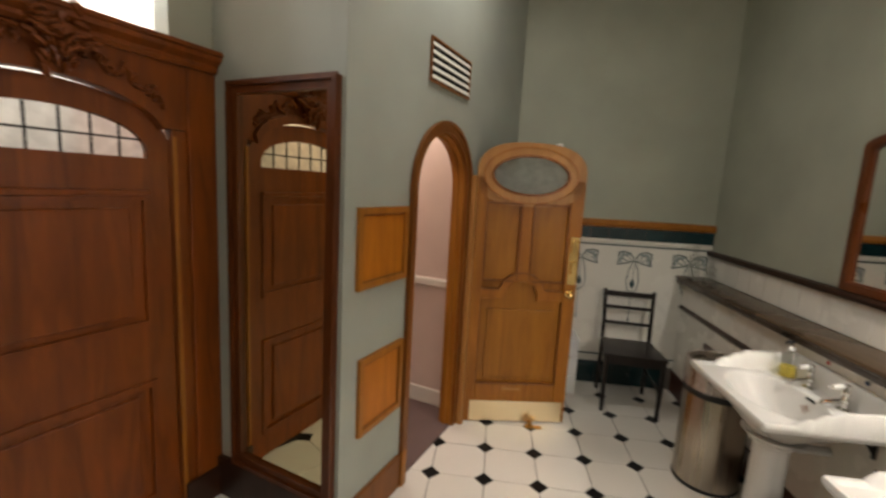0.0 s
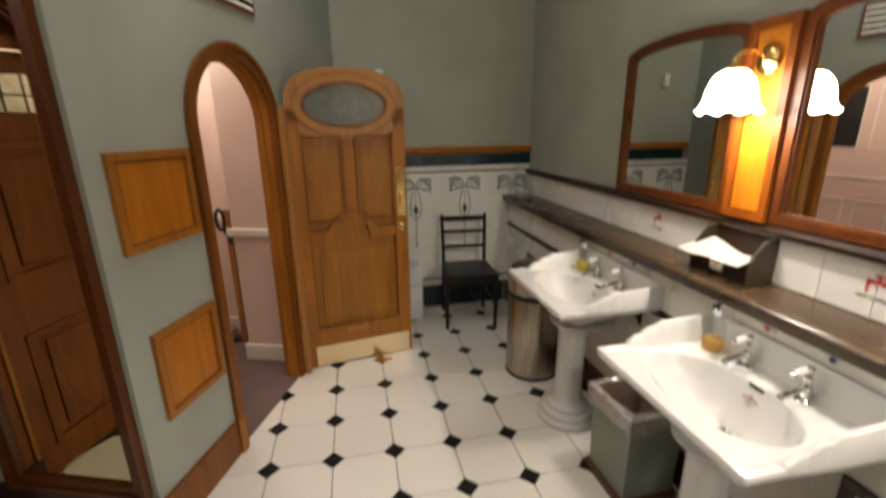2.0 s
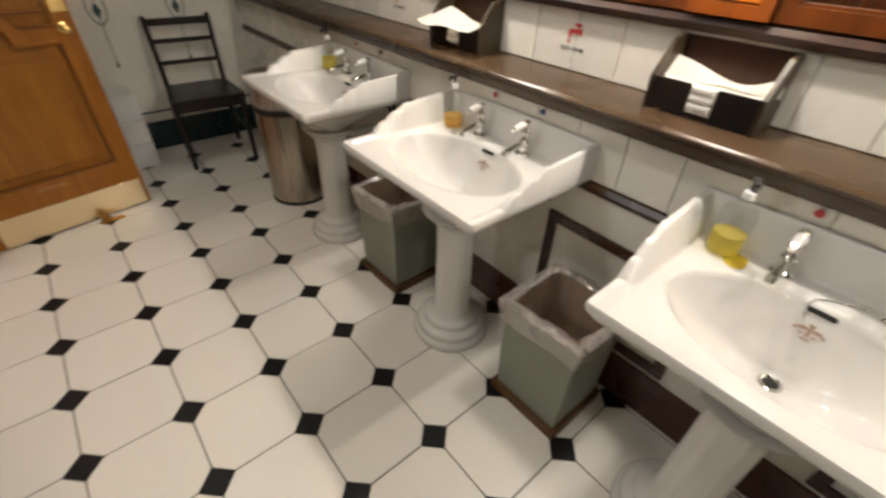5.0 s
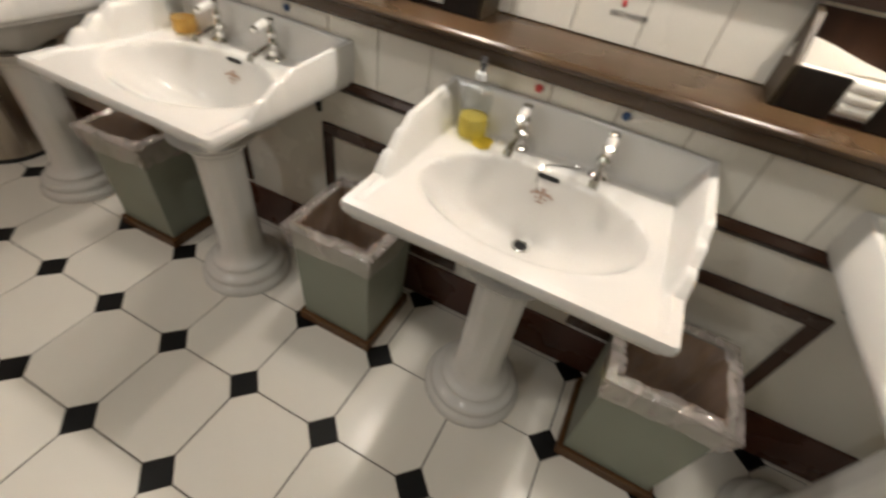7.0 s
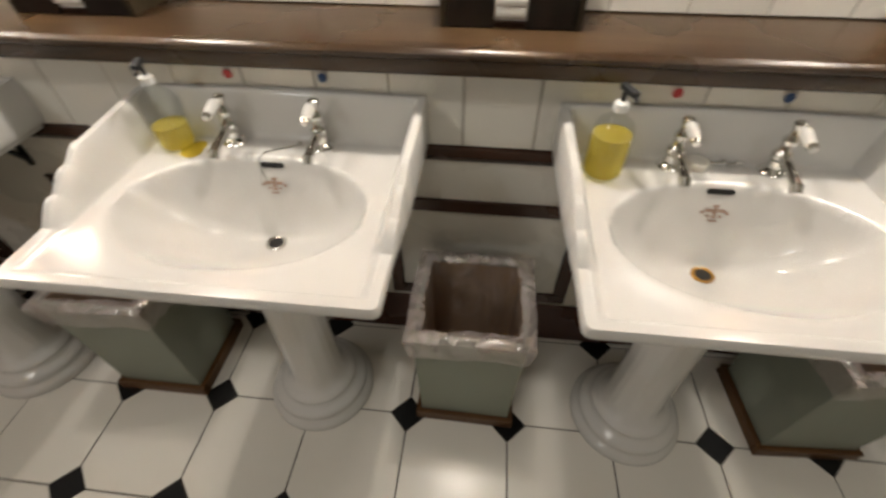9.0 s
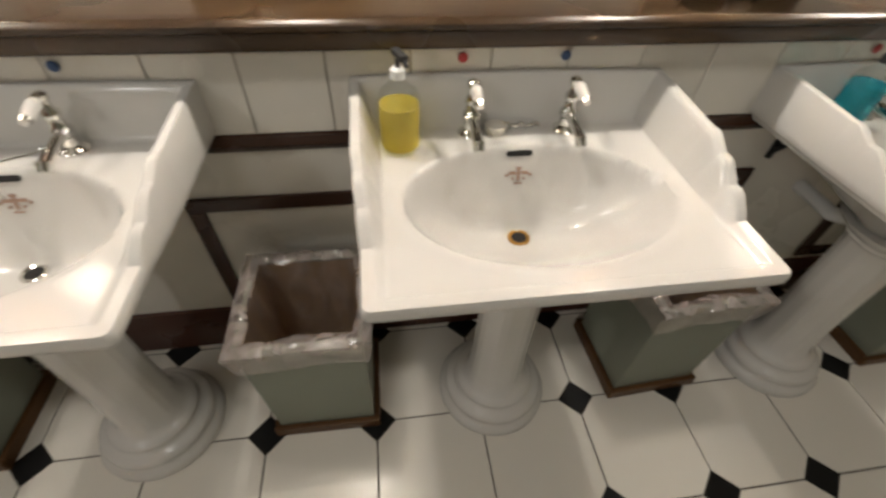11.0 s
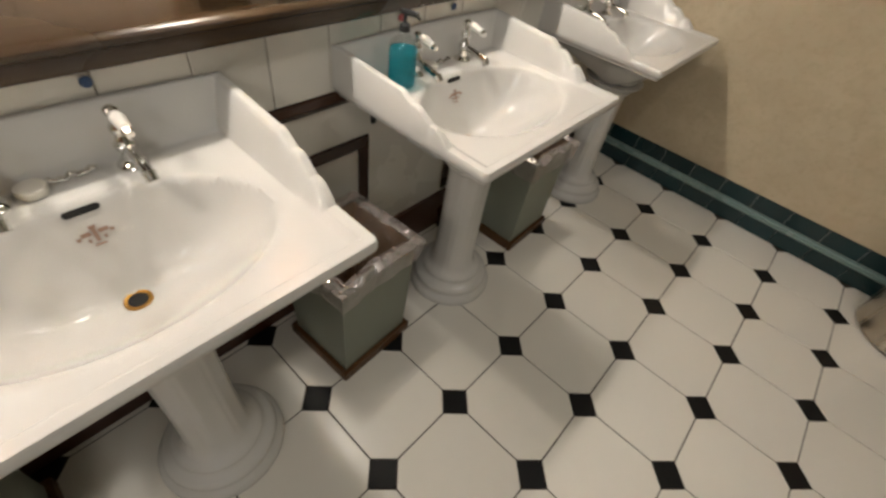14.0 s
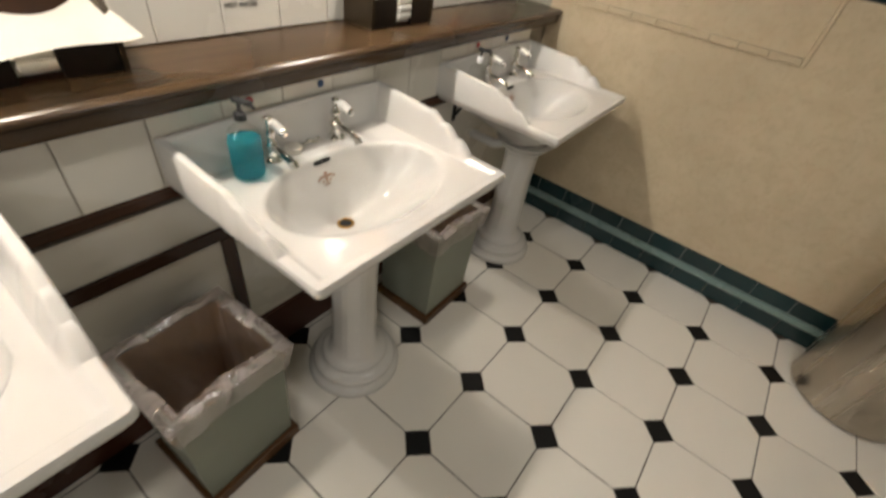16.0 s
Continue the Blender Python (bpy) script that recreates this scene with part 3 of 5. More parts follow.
PEDESTAL = [(0.158, 0.0), (0.161, 0.008), (0.161, 0.022), (0.156, 0.031), (0.149, 0.036), (0.144, 0.040), (0.142, 0.047), (0.145, 0.054), (0.143, 0.063), (0.134, 0.070), (0.122, 0.073), (0.114, 0.079),
            (0.112, 0.086), (0.114, 0.093), (0.110, 0.101), (0.100, 0.106), (0.092, 0.112), (0.084, 0.125), (0.079, 0.15), (0.075, 0.25), (0.073, 0.38), (0.073, 0.50), (0.076, 0.545),
            (0.084, 0.554), (0.090, 0.560), (0.090, 0.568), (0.096, 0.574), (0.108, 0.585), (0.122, 0.598), (0.128, 0.607)]


def tap_parts(parent, v):
    """A chrome pillar tap with a white china lever; it stands on the deck and points away from the wall."""
    x = -0.072
    t = part("tap", bmesh.new(), CHROME, parent)
    bm = lathe([(0.026, 0), (0.027, 0.004), (0.022, 0.009), (0.014, 0.014), (0.013, 0.03), (0.018, 0.036), (0.019, 0.046), (0.013, 0.054), (0.011, 0.066), (0.015, 0.072), (0.015, 0.080), (0.009, 0.088), (0.008, 0.100), (0.012, 0.104), (0.012, 0.112), (0.006, 0.117)], 16, at=(x, v, DECK))
    chain_tube(bm, [(x, v, DECK + 0.040), (x - 0.030, v, DECK + 0.038), (x - 0.062, v, DECK + 0.033), (x - 0.088, v, DECK + 0.027)], 0.0105)
    tube(bm, (x - 0.083, v, DECK + 0.030), (x - 0.095, v, DECK + 0.017), 0.0130, 0.0115)
    tube(bm, (x, v, DECK + 0.109), (x - 0.018, v, DECK + 0.107), 0.006)
    old = t.data
    t.data = mesh("tap", bm, CHROME, True)
    bpy.data.meshes.remove(old)
    lever = bmesh.new()
    tube(lever, (x - 0.014, v, DECK + 0.108), (x - 0.024, v, DECK + 0.106), 0.008, 0.0125)
    tube(lever, (x - 0.024, v, DECK + 0.106), (x - 0.058, v, DECK + 0.098), 0.0125, 0.0100)
    part("lever", lever, CHINA, t, "white china lever", True)
    tip = bmesh.new()
    tube(tip, (x - 0.058, v, DECK + 0.098), (x - 0.068, v, DECK + 0.096), 0.0102, 0.007)
    part("lever_tip", tip, CHROME, t, "", True)


BOWL = mesh("bowl", basin_body(), CHINA, True)
SHAFT = mesh("pedestal", lathe(PEDESTAL, 96, at=(-0.262, 0, 0), shape=facet), CHINA, True)


def make_basin(y, drain_mat, label, hot, cold):
    b = thing("washbasin", label, "washbasin", "row of washbasins", pose(XL - 0.001, y, 0))
    for nm, me in (("bowl", BOWL), ("pedestal", SHAFT)):
        new(nm, me).parent = b
    tap_parts(b, hot)
    tap_parts(b, cold)
    zb = basin_top(DRAIN_U, 0)
    part("drain", lathe([(0.024, -0.002), (0.024, 0.003), (0.022, 0.0045), (0.017, 0.003), (0.015, -0.001), (0.0145, -0.002)], 24, at=(-DRAIN_U, 0, zb + 0.001)), drain_mat, b, "", True)
    # flat dark disc on the waste stands for the shade inside it
    hole = bmesh.new()
    lathe([(0.0168, 0), (0.012, 0.0006), (0.001, 0.0008)], 20, hole, (-DRAIN_U, 0, zb + 0.0034))
    part("drain_hole_shade", hole, DARK, b)
    uo = 0.131
    zo = basin_top(uo, 0)
    slope = math.degrees(math.atan2(basin_top(uo - 0.004, 0) - basin_top(uo + 0.004, 0), 0.008))
    # the overflow is a dark solid; its colour stands for the slot's shade
    slot = part("overflow", prism([(y0, z0) for y0, z0 in arc(0.022, 0, 0.006, 0.006, -90, 90, 6) + arc(-0.022, 0, 0.006, 0.006, 90, 270, 6)], "x", -0.003, 0.0025), DARK, b)
    slot.matrix_basis = pose(-uo, 0, zo, 0, -(90 + slope), 0)
    # printed crest below the overflow, as plain strokes
    crest = bmesh.new()
    for cy, cz, w, h in ((0, 0, 0.006, 0.024), (0.011, 0.003, 0.014, 0.006), (-0.011, 0.003, 0.014, 0.006), (0.021, -0.001, 0.006, 0.005), (-0.021, -0.001, 0.006, 0.005), (0, -0.017, 0.016, 0.003), (0.010, -0.008, 0.004, 0.005), (-0.010, -0.008, 0.004, 0.005), (0, 0.012, 0.010, 0.004)):
        cy, cz, w, h = cy * 1.2, cz * 1.15, w * 1.1, h * 1.15
        box(crest, -0.0022, 0.0004, cy - w / 2, cy + w / 2, -cz - h / 2, -cz + h / 2)
    uo = 0.147
    slope = math.degrees(math.atan2(basin_top(uo - 0.012, 0) - basin_top(uo + 0.012, 0), 0.024))
    c = part("printed_crest", crest, BROWN_INK, b, "faded brown printed crest")
    c.matrix_basis = pose(-uo - 0.0022 * math.sin(radians(slope)), 0, basin_top(uo, 0) + 0.0022 * math.cos(radians(slope)), 0, -(90 + slope), 0)
    trap = bmesh.new()
    chain_tube(trap, [(-0.20, 0.01, 0.56), (-0.13, 0.02, 0.53), (-0.05, 0.02, 0.53), (0.0, 0.02, 0.53)], 0.020, 12)
    part("waste_pipe", trap, WHITE_PLASTIC, b, "off-white plastic waste pipe", True)
    for s in (-1, 1):
        stay = bmesh.new()
        box(stay, -0.012, -0.001, s * 0.20 - 0.008, s * 0.20 + 0.008, 0.64, 0.72, 0.003)
        tube(stay, (-0.008, s * 0.20, 0.66), (-0.055, s * 0.20, 0.735), 0.007)
        part("bracket", stay, LEAD, b, "dark metal wall bracket", True)
    return b


BASINS = (1.0, 0.045, -0.947, -1.910, -2.865, -3.85)
DRAINS = (CHROME, CHROME, CHROME, RUST_BRASS, RUST_BRASS, CHROME)
for i, y in enumerate(BASINS):
    drain = ("with chrome waste", "with chrome waste", "with chrome waste", "with tarnished brass waste", "with tarnished brass waste", "in the corner by the end wall")[i]
    make_basin(y, DRAINS[i], "white china pedestal washbasin " + drain, *((0.096, -0.112) if i == 3 else (0.106, -0.103)))


# ---- fittings on the doorway and mirror walls ----
def ring_rect(s0, s1, z0, z1, w):
    return [(s0, z0), (s1, z0), (s1, z1), (s0, z1)], [(s0 + w, z0 + w), (s1 - w, z0 + w), (s1 - w, z1 - w), (s0 + w, z1 - w)]


def small_panel(s0, s1, z0, z1, label):
    t = thing("access_panel", label, "wooden panel", "access panels", DIAG)
    part("panel_frame", band(*ring_rect(s0, s1, z0, z1, 0.028), "y", -0.020, -0.001), OAK, t)
    part("panel_bead", band(*ring_rect(s0 + 0.028, s1 - 0.028, z0 + 0.028, z1 - 0.028, 0.010), "y", -0.014, -0.003), OAK_DARK_AND_GROOVE, t)
    part("panel_field", cube(s0 + 0.02, s1 - 0.02, -0.010, -0.0005, z0 + 0.02, z1 - 0.02), OAK_PANEL, t, "orange varnished field")


small_panel(0.080, 0.478, 1.185, 1.545, "orange varnished wooden access panel, upper one")
small_panel(0.112, 0.474, 0.485, 0.860, "orange varnished wooden access panel, lower one")

vent = thing("wall_vent", "white slatted air vent in brown frame", "vent", "", DIAG)
VS0, VS1, VZ0, VZ1 = 0.645, 1.145, 2.185, 2.405
part("frame", band(*ring_rect(VS0, VS1, VZ0, VZ1, 0.010), "y", -0.014, -0.001), OAK_DARK_AND_GROOVE, vent)
# dark sheet behind the slats stands for the shade between them
part("slat_gap_shade", cube(VS0 + 0.008, VS1 - 0.008, -0.004, -0.0005, VZ0 + 0.008, VZ1 - 0.008), DARK, vent)
for i in range(5):
    z = VZ0 + 0.030 + i * 0.040
    part("slat", prism([(-0.005, z - 0.009), (-0.013, z - 0.013), (-0.015, z - 0.008), (-0.007, z + 0.010), (-0.005, z + 0.010)], "x", VS0 + 0.012, VS1 - 0.012), WHITE_GLOSS, vent)

tall = thing("wall_mirror", "tall full-length mirror in red-brown mahogany frame", "mirror", "", MIRW)
part("frame", band(*ring_rect(0.022, 0.640, 0.225, 2.055, 0.050), "y", 0.001, 0.030), FRAME_RED, tall)
part("frame_bead", band(*ring_rect(0.018, 0.645, 0.220, 2.060, 0.022), "y", 0.030, 0.042), FRAME_RED, tall)
part("mirror_glass", cube(0.055, 0.594, 0.004, 0.012, 0.275, 2.005), OLD_MIRROR, tall, "silvered glass")

# ---- the open arched door ----
DW = 0.732
DOOR = pose(-0.175, 1.831, 0, 0, 0, 9.9)
door = thing("door", "open arched oak door with oval glass and brass kick plate", "door", "", DOOR)
OC, OZ = 0.355, 1.752


def door_outline(lowest):
    """Round the oval: the arched top of the door above, a curved rail below."""
    pts = []
    for k in range(64):
        a = 2 * math.pi * k / 64
        c, s = math.cos(a), math.sin(a)
        w = (DW - OC if c >= 0 else OC)
        if s >= 0:
            r = ((abs(c) / w) ** 2.7 + (abs(s) / 0.215) ** 2.7) ** (-1 / 2.7)
        else:
            r = ((abs(c) / w) ** 2.7 + (abs(s) / lowest) ** 2.7) ** (-1 / 2.7)
        pts.append((OC + r * c, OZ + r * s))
    return pts


def oval(rx, rz):
    return [(OC + rx * math.cos(2 * math.pi * k / 64), OZ + rz * math.sin(2 * math.pi * k / 64)) for k in range(64)]


part("head", band(door_outline(0.205), oval(0.268, 0.128), "y", 0, 0.042), OAK_PALE, door, "pale oak arched head round the oval", True)
part("oval_frame", band(oval(0.312, 0.182), oval(0.262, 0.134), "y", -0.010, 0.002), OAK_PALE, door, "broad pale oak moulding round the oval", True)
part("oval_bead", band(oval(0.264, 0.136), oval(0.246, 0.119), "y", -0.014, 0.010), OAK_DARK_AND_GROOVE, door, "", True)
part("oval_edge_bead", band(oval(0.318, 0.188), oval(0.308, 0.178), "y", -0.014, 0.0), OAK, door, "", True)
part("glass", prism(oval(0.262, 0.122), "y", 0.016, 0.022), OBSCURE, door, "obscured oval glass")
part("panel", cube(0.02, DW - 0.02, 0.024, 0.034, 0.02, 1.60), DOOR_PANEL, door, "orange oak panels")
part("hinge_stile", cube(0, 0.074, 0, 0.042, 0.008, 1.735, 0.003), OAK, door)
part("lock_stile", cube(0.648, DW, 0, 0.042, 0.008, 1.735, 0.003), OAK, door)
part("bottom_rail", cube(0.074, 0.648, 0.001, 0.041, 0.008, 0.29, 0.008), OAK, door)
part("mullion", cube(0.318, 0.394, 0.002, 0.034, 1.03, 1.575, 0.008), OAK, door)
AC, AZ = 0.356, 0.930
rail_o = [(0.074, 0.975), (0.13, 0.975), (0.185, 0.975)] + arc(AC, AZ, 0.165, 0.165, 164, 16, 20) + [(0.527, 0.975), (0.58, 0.975), (0.648, 0.975)]
rail_i = [(0.074, 0.905), (0.13, 0.905), (0.215, 0.905)] + arc(AC, AZ, 0.112, 0.112, 192, -12, 20) + [(0.497, 0.905), (0.58, 0.905), (0.648, 0.905)]
part("arched_rail", band(rail_o, rail_i, "y", 0.001, 0.034, closed=False), OAK, door, "", True)
# beads darker than the stiles: groove shade put into their colour
for p0, p1, z0, z1 in ((0.074, 0.318, 1.03, 1.57), (0.394, 0.648, 1.03, 1.57)):
    part("panel_bead", band(*ring_rect(p0, p1, z0, z1, 0.012), "y", -0.001, 0.026), OAK_DARK_AND_GROOVE, door)
part("raised_panel", cube(0.125, 0.597, 0.016, 0.026, 0.335, 0.835, 0.006), DOOR_PANEL, door)
part("rail_bead", band([(x, z + 0.010) for x, z in rail_i], [(x, z - 0.004) for x, z in rail_i], "y", -0.004, 0.026, closed=False), OAK, door, "moulded bead under the arched rail", True)
# dark colour here stands for the shaded edge of the rail
part("rail_bead", band([(x, z + 0.006) for x, z in rail_o], [(x, z - 0.006) for x, z in rail_o], "y", -0.003, 0.026, closed=False), OAK_DARK_AND_GROOVE, door, "bead over the arched rail, darkened like a shaded groove", True)
# stile and bottom beads carry groove shade in their colour too
for s in (0.074, 0.640):
    part("stile_bead", cube(s, s + 0.008, -0.002, 0.024, 0.29, 0.905), OAK_DARK_AND_GROOVE, door)
part("rail_bead", cube(0.082, 0.640, -0.002, 0.024, 0.288, 0.298), OAK_DARK_AND_GROOVE, door)
part("kick_plate", cube(0.045, DW - 0.02, -0.003, 0.0, 0.012, 0.162, 0.001), PALE_BRASS, door, "polished brass kick plate")
part("push_plate", cube(0.660, 0.722, -0.004, 0.0, 1.03, 1.36, 0.0015), BRASS, door, "brass lock plate")
latch = bmesh.new()
box(latch, 0.670, 0.710, -0.016, -0.004, 1.25, 1.335, 0.004)
box(latch, 0.675, 0.720, -0.024, -0.004, 1.10, 1.19, 0.006)
part("bolt", latch, BRASS, door, "brass bolt")
knob = bmesh.new()
lathe([(0.010, 0), (0.009, 0.022), (0.016, 0.030), (0.022, 0.042), (0.021, 0.052), (0.012, 0.060), (0.002, 0.062)], 18, knob)
knob.transform(pose(0.680, -0.001, 0.965, 90, 0, 0))
part("knob", knob, BRASS, door, "brass knob", True)
rose = bmesh.new()
lathe([(0.026, 0), (0.025, 0.004), (0.018, 0.007)], 18, rose)
rose.transform(pose(0.680, 0, 0.965, 90, 0, 0))
part("knob_rose", rose, BRASS, door, "", True)
part("letter_strip", cube(0.27, 0.40, -0.004, 0.004, 0.245, 0.262, 0.002), OAK_PALE, door, "worn pale mark strip")
stop = thing("door_stop", "small brass floor door stop by the open door", "door stop", "", pose(0.30, 1.86, 0))
part("post", lathe([(0.030, 0), (0.030, 0.006), (0.014, 0.012), (0.012, 0.028), (0.018, 0.034), (0.016, 0.046), (0.004, 0.050)], 16), RUST_BRASS, stop, "", True)
part("foot", cube(-0.02, 0.085, -0.022, 0.016, 0, 0.008, 0.003), RUST_BRASS, stop)

# ---- the cubicle front ----
cub = thing("cubicle_front", "carved mahogany cubicle front with closed leaded-glass door", "cubicle front", "", CUB)
C0, C1, CC = 0.20, 1.06, 0.63
part("pilaster", cube(0.0, 0.135, -0.07, 0.012, 0, 2.10, 0.006), MAHOGANY, cub)
part("pilaster", cube(1.125, 1.30, -0.07, 0.012, 0, 2.10, 0.006), MAHOGANY, cub)
for s in (0.135, 1.055):
    part("door_post", cube(s, s + 0.070, -0.06, 0.0, 0, 1.83, 0.005), MAHOGANY, cub)
    part("post_moulding", cube(s + 0.05 if s < 0.5 else s, s + 0.068 if s < 0.5 else s + 0.018, 0.0, 0.010, 0, 1.80, 0.004), OAK, cub)
part("plinth", cube(0.0, 0.20, 0.012, 0.03, 0, 0.16, 0.005), MAHOGANY_DEEP, cub)
part("plinth", cube(1.06, 1.30, 0.012, 0.03, 0, 0.16, 0.005), MAHOGANY_DEEP, cub)
ai = [(0.21, 1.83)] + arc(CC, 1.79, 0.385, 0.175, 170, 10, 24) + [(1.05, 1.83)]
ao = [(0.135, 1.83)] + [(0.135 + (1.125 - 0.135) * k / 24, 2.10) for k in range(25)] + [(1.125, 1.83)]
part("fascia", band(ao, ai, "y", -0.05, 0.004, closed=False), MAHOGANY, cub)
at = [(x, z + 0.045) for x, z in arc(CC, 1.79, 0.40, 0.175, 172, 8, 28)]
part("arch_moulding", band(at, arc(CC, 1.79, 0.385, 0.172, 170, 10, 28), "y", 0.004, 0.028, closed=False), MAHOGANY, cub, "", True)
cornice = [(-0.06, 2.10), (0.02, 2.10), (0.03, 2.115), (0.03, 2.13), (0.055, 2.15), (0.06, 2.168), (0.07, 2.172), (0.07, 2.19), (-0.06, 2.19)]
part("cornice", prism(cornice, "x", -0.02, 1.33), MAHOGANY, cub)
leaf = part("door", bmesh.new(), MAHOGANY, cub, "closed panelled door")
D0, D1 = 0.212, 1.048
bm = cube(D0, D1, -0.046, -0.020, 0.02, 1.70)
oo = [(D0, 1.70), (D0, 1.78)] + arc(CC, 1.785, 0.405, 0.168, 172, 8, 24) + [(D1, 1.78), (D1, 1.70)]
ii = [(0.298, 1.70), (0.298, 1.745)] + arc(CC, 1.745, 0.322, 0.118, 170, 10, 24) + [(0.962, 1.745), (0.962, 1.70)]
leaf.data = mesh("door", bm, MAHOGANY)
part("arched_head", band(oo, ii, "y", -0.0455, -0.012, closed=False), MAHOGANY, leaf, "", True)
for s0, s1 in ((D0, 0.298), (0.962, D1)):
    part("stile", cube(s0, s1, -0.0195, -0.012, 0.02, 1.70), MAHOGANY, leaf)
for z0, z1 in ((1.555, 1.70), (0.735, 0.985), (0.02, 0.16)):
    part("rail", cube(0.298, 0.962, -0.0195, -0.0125, z0, z1), MAHOGANY, leaf)
for z0, z1 in ((0.985, 1.555), (0.16, 0.735)):
    part("panel_moulding", band(*ring_rect(0.298, 0.962, z0, z1, 0.028), "y", -0.018, -0.004), MAHOGANY, leaf)
    part("raised_panel", cube(0.375, 0.885, -0.02, -0.009, z0 + 0.057, z1 - 0.057, 0.006), MAHOGANY, leaf)
part("ledge_moulding", cube(0.298, 0.962, -0.012, 0.006, 1.545, 1.570, 0.005), MAHOGANY, leaf)
part("glazing", prism([(0.292, 1.695)] + [(x, z) for x, z in arc(CC, 1.745, 0.328, 0.123, 172, 8, 24)] + [(0.968, 1.695)], "y", -0.034, -0.029), OBSCURE, leaf, "obscured leaded glass")
for k in range(1, 7):
    x = 0.298 + 0.664 * k / 7
    h = 1.745 + 0.115 * math.sqrt(max(0, 1 - ((x - CC) / 0.330) ** 2))
    part("lead_bar", cube(x - 0.004, x + 0.004, -0.029, -0.024, 1.70, h), LEAD, leaf)
part("lead_bar", cube(0.298, 0.962, -0.0285, -0.0235, 1.768, 1.776), LEAD, leaf)
carving = bmesh.new()
rnd = random.Random(7)
for k in range(120):
    a = rnd.uniform(0, 2 * math.pi)
    r = abs(rnd.gauss(0, 0.055))
    m4 = Matrix.Translation((0.60 + r * math.cos(a) * 1.1, 0.035 + rnd.uniform(0, 0.035), 2.10 + r * math.sin(a) * 1.45)) @ Matrix.Rotation(a, 4, "Y") @ Matrix.Diagonal((rnd.uniform(0.016, 0.03), 0.018, rnd.uniform(0.008, 0.015), 1))
    bmesh.ops.create_icosphere(carving, subdivisions=1, radius=1, matrix=m4)
for side in (-1, 1):
    for k in range(46):
        q = k / 45
        x = 0.60 + side * (0.09 + 0.27 * q)
        z = 2.055 - 0.13 * q ** 1.6 + 0.020 * math.sin(q * 16)
        m4 = Matrix.Translation((x, 0.012, z + rnd.uniform(-0.016, 0.016))) @ Matrix.Rotation(rnd.uniform(0, 3.1), 4, "Y") @ Matrix.Diagonal((rnd.uniform(0.012, 0.026), 0.014, rnd.uniform(0.006, 0.012), 1))
        bmesh.ops.create_icosphere(carving, subdivisions=1, radius=1, matrix=m4)
part("carved_crest", carving, MAHOGANY, cub, "dark carved foliage crest", True)

# ---- corridor things ----
cdoor = tagged(new("door_2", None), "cream panelled door with dark glass pane", "door", "", "structure")
cdoor.matrix_basis = DIAG
part("leaf", cube(1.03, 1.765, 1.555, 1.598, 0.012, 2.05, 0.004), CREAM, cdoor)
part("pane", cube(1.45, 1.69, 1.549, 1.5545, 1.37, 1.95, 0.002), DARK, cdoor, "dark glass pane")
part("pane_bead", band(*ring_rect(1.435, 1.705, 1.355, 1.965, 0.016), "y", 1.543, 1.5545), WHITE_GLOSS, cdoor)
for z0, z1 in ((1.355, 1.965), (0.15, 0.86)):
    part("panel_bead", band(*ring_rect(1.09, 1.36, z0, z1, 0.018), "y", 1.545, 1.5545), WHITE_GLOSS, cdoor)
part("panel_bead", band(*ring_rect(1.435, 1.705, 0.15, 0.86, 0.018), "y", 1.545, 1.5545), WHITE_GLOSS, cdoor)
part("lock_rail_bead", cube(1.035, 1.76, 1.543, 1.5545, 1.065, 1.090, 0.003), WHITE_GLOSS, cdoor)
handle = lathe([(0.012, 0), (0.010, 0.025), (0.022, 0.038), (0.022, 0.050), (0.004, 0.058)], 16)
handle.transform(pose(1.70, 1.5545, 0.93, 90, 0, 0))
part("knob", handle, WHITE_GLOSS, cdoor, "white china knob", True)
part("architrave", band([(0.96, 0.01), (0.96, 2.13), (1.776, 2.13)], [(1.025, 0.01), (1.025, 2.055), (1.776, 2.055)], "y", 1.565, 1.598, closed=False), WHITE_GLOSS, cdoor)
post = thing("wooden_post", "narrow varnished timber post standing by the corridor wall", "post", "", DIAG)
part("shaft", cube(1.590, 1.630, 0.62, 0.66, 0.010, 1.06, 0.004), OAK_PALE, post)
strap = bmesh.new()
chain_tube(strap, [(1.56 + 0.012 * math.cos(t * 0.5236), 0.668 + 0.040 * math.cos(t * 0.5236), 0.995 + 0.075 * math.sin(t * 0.5236)) for t in range(13)], 0.011, 8)
chain_tube(strap, [(1.56, 0.650, 0.930), (1.565, 0.625, 0.865), (1.57, 0.612, 0.825)], 0.011, 8)
part("strap", strap, RUBBER, post, "looped black strap", True)
floor_tool = thing("floor_sweeper", "grey flat floor sweeper head lying on the carpet", "sweeper", "", DIAG)
part("head", prism([(1.60, 0.67), (1.66, 0.66), (1.68, 0.78), (1.62, 0.86), (1.56, 0.80)], "z", 0.010, 0.035), RUBBER, floor_tool)
part("neck", tube(bmesh.new(), (1.62, 0.74, 0.034), (1.63, 0.72, 0.12), 0.012), STEEL, floor_tool)

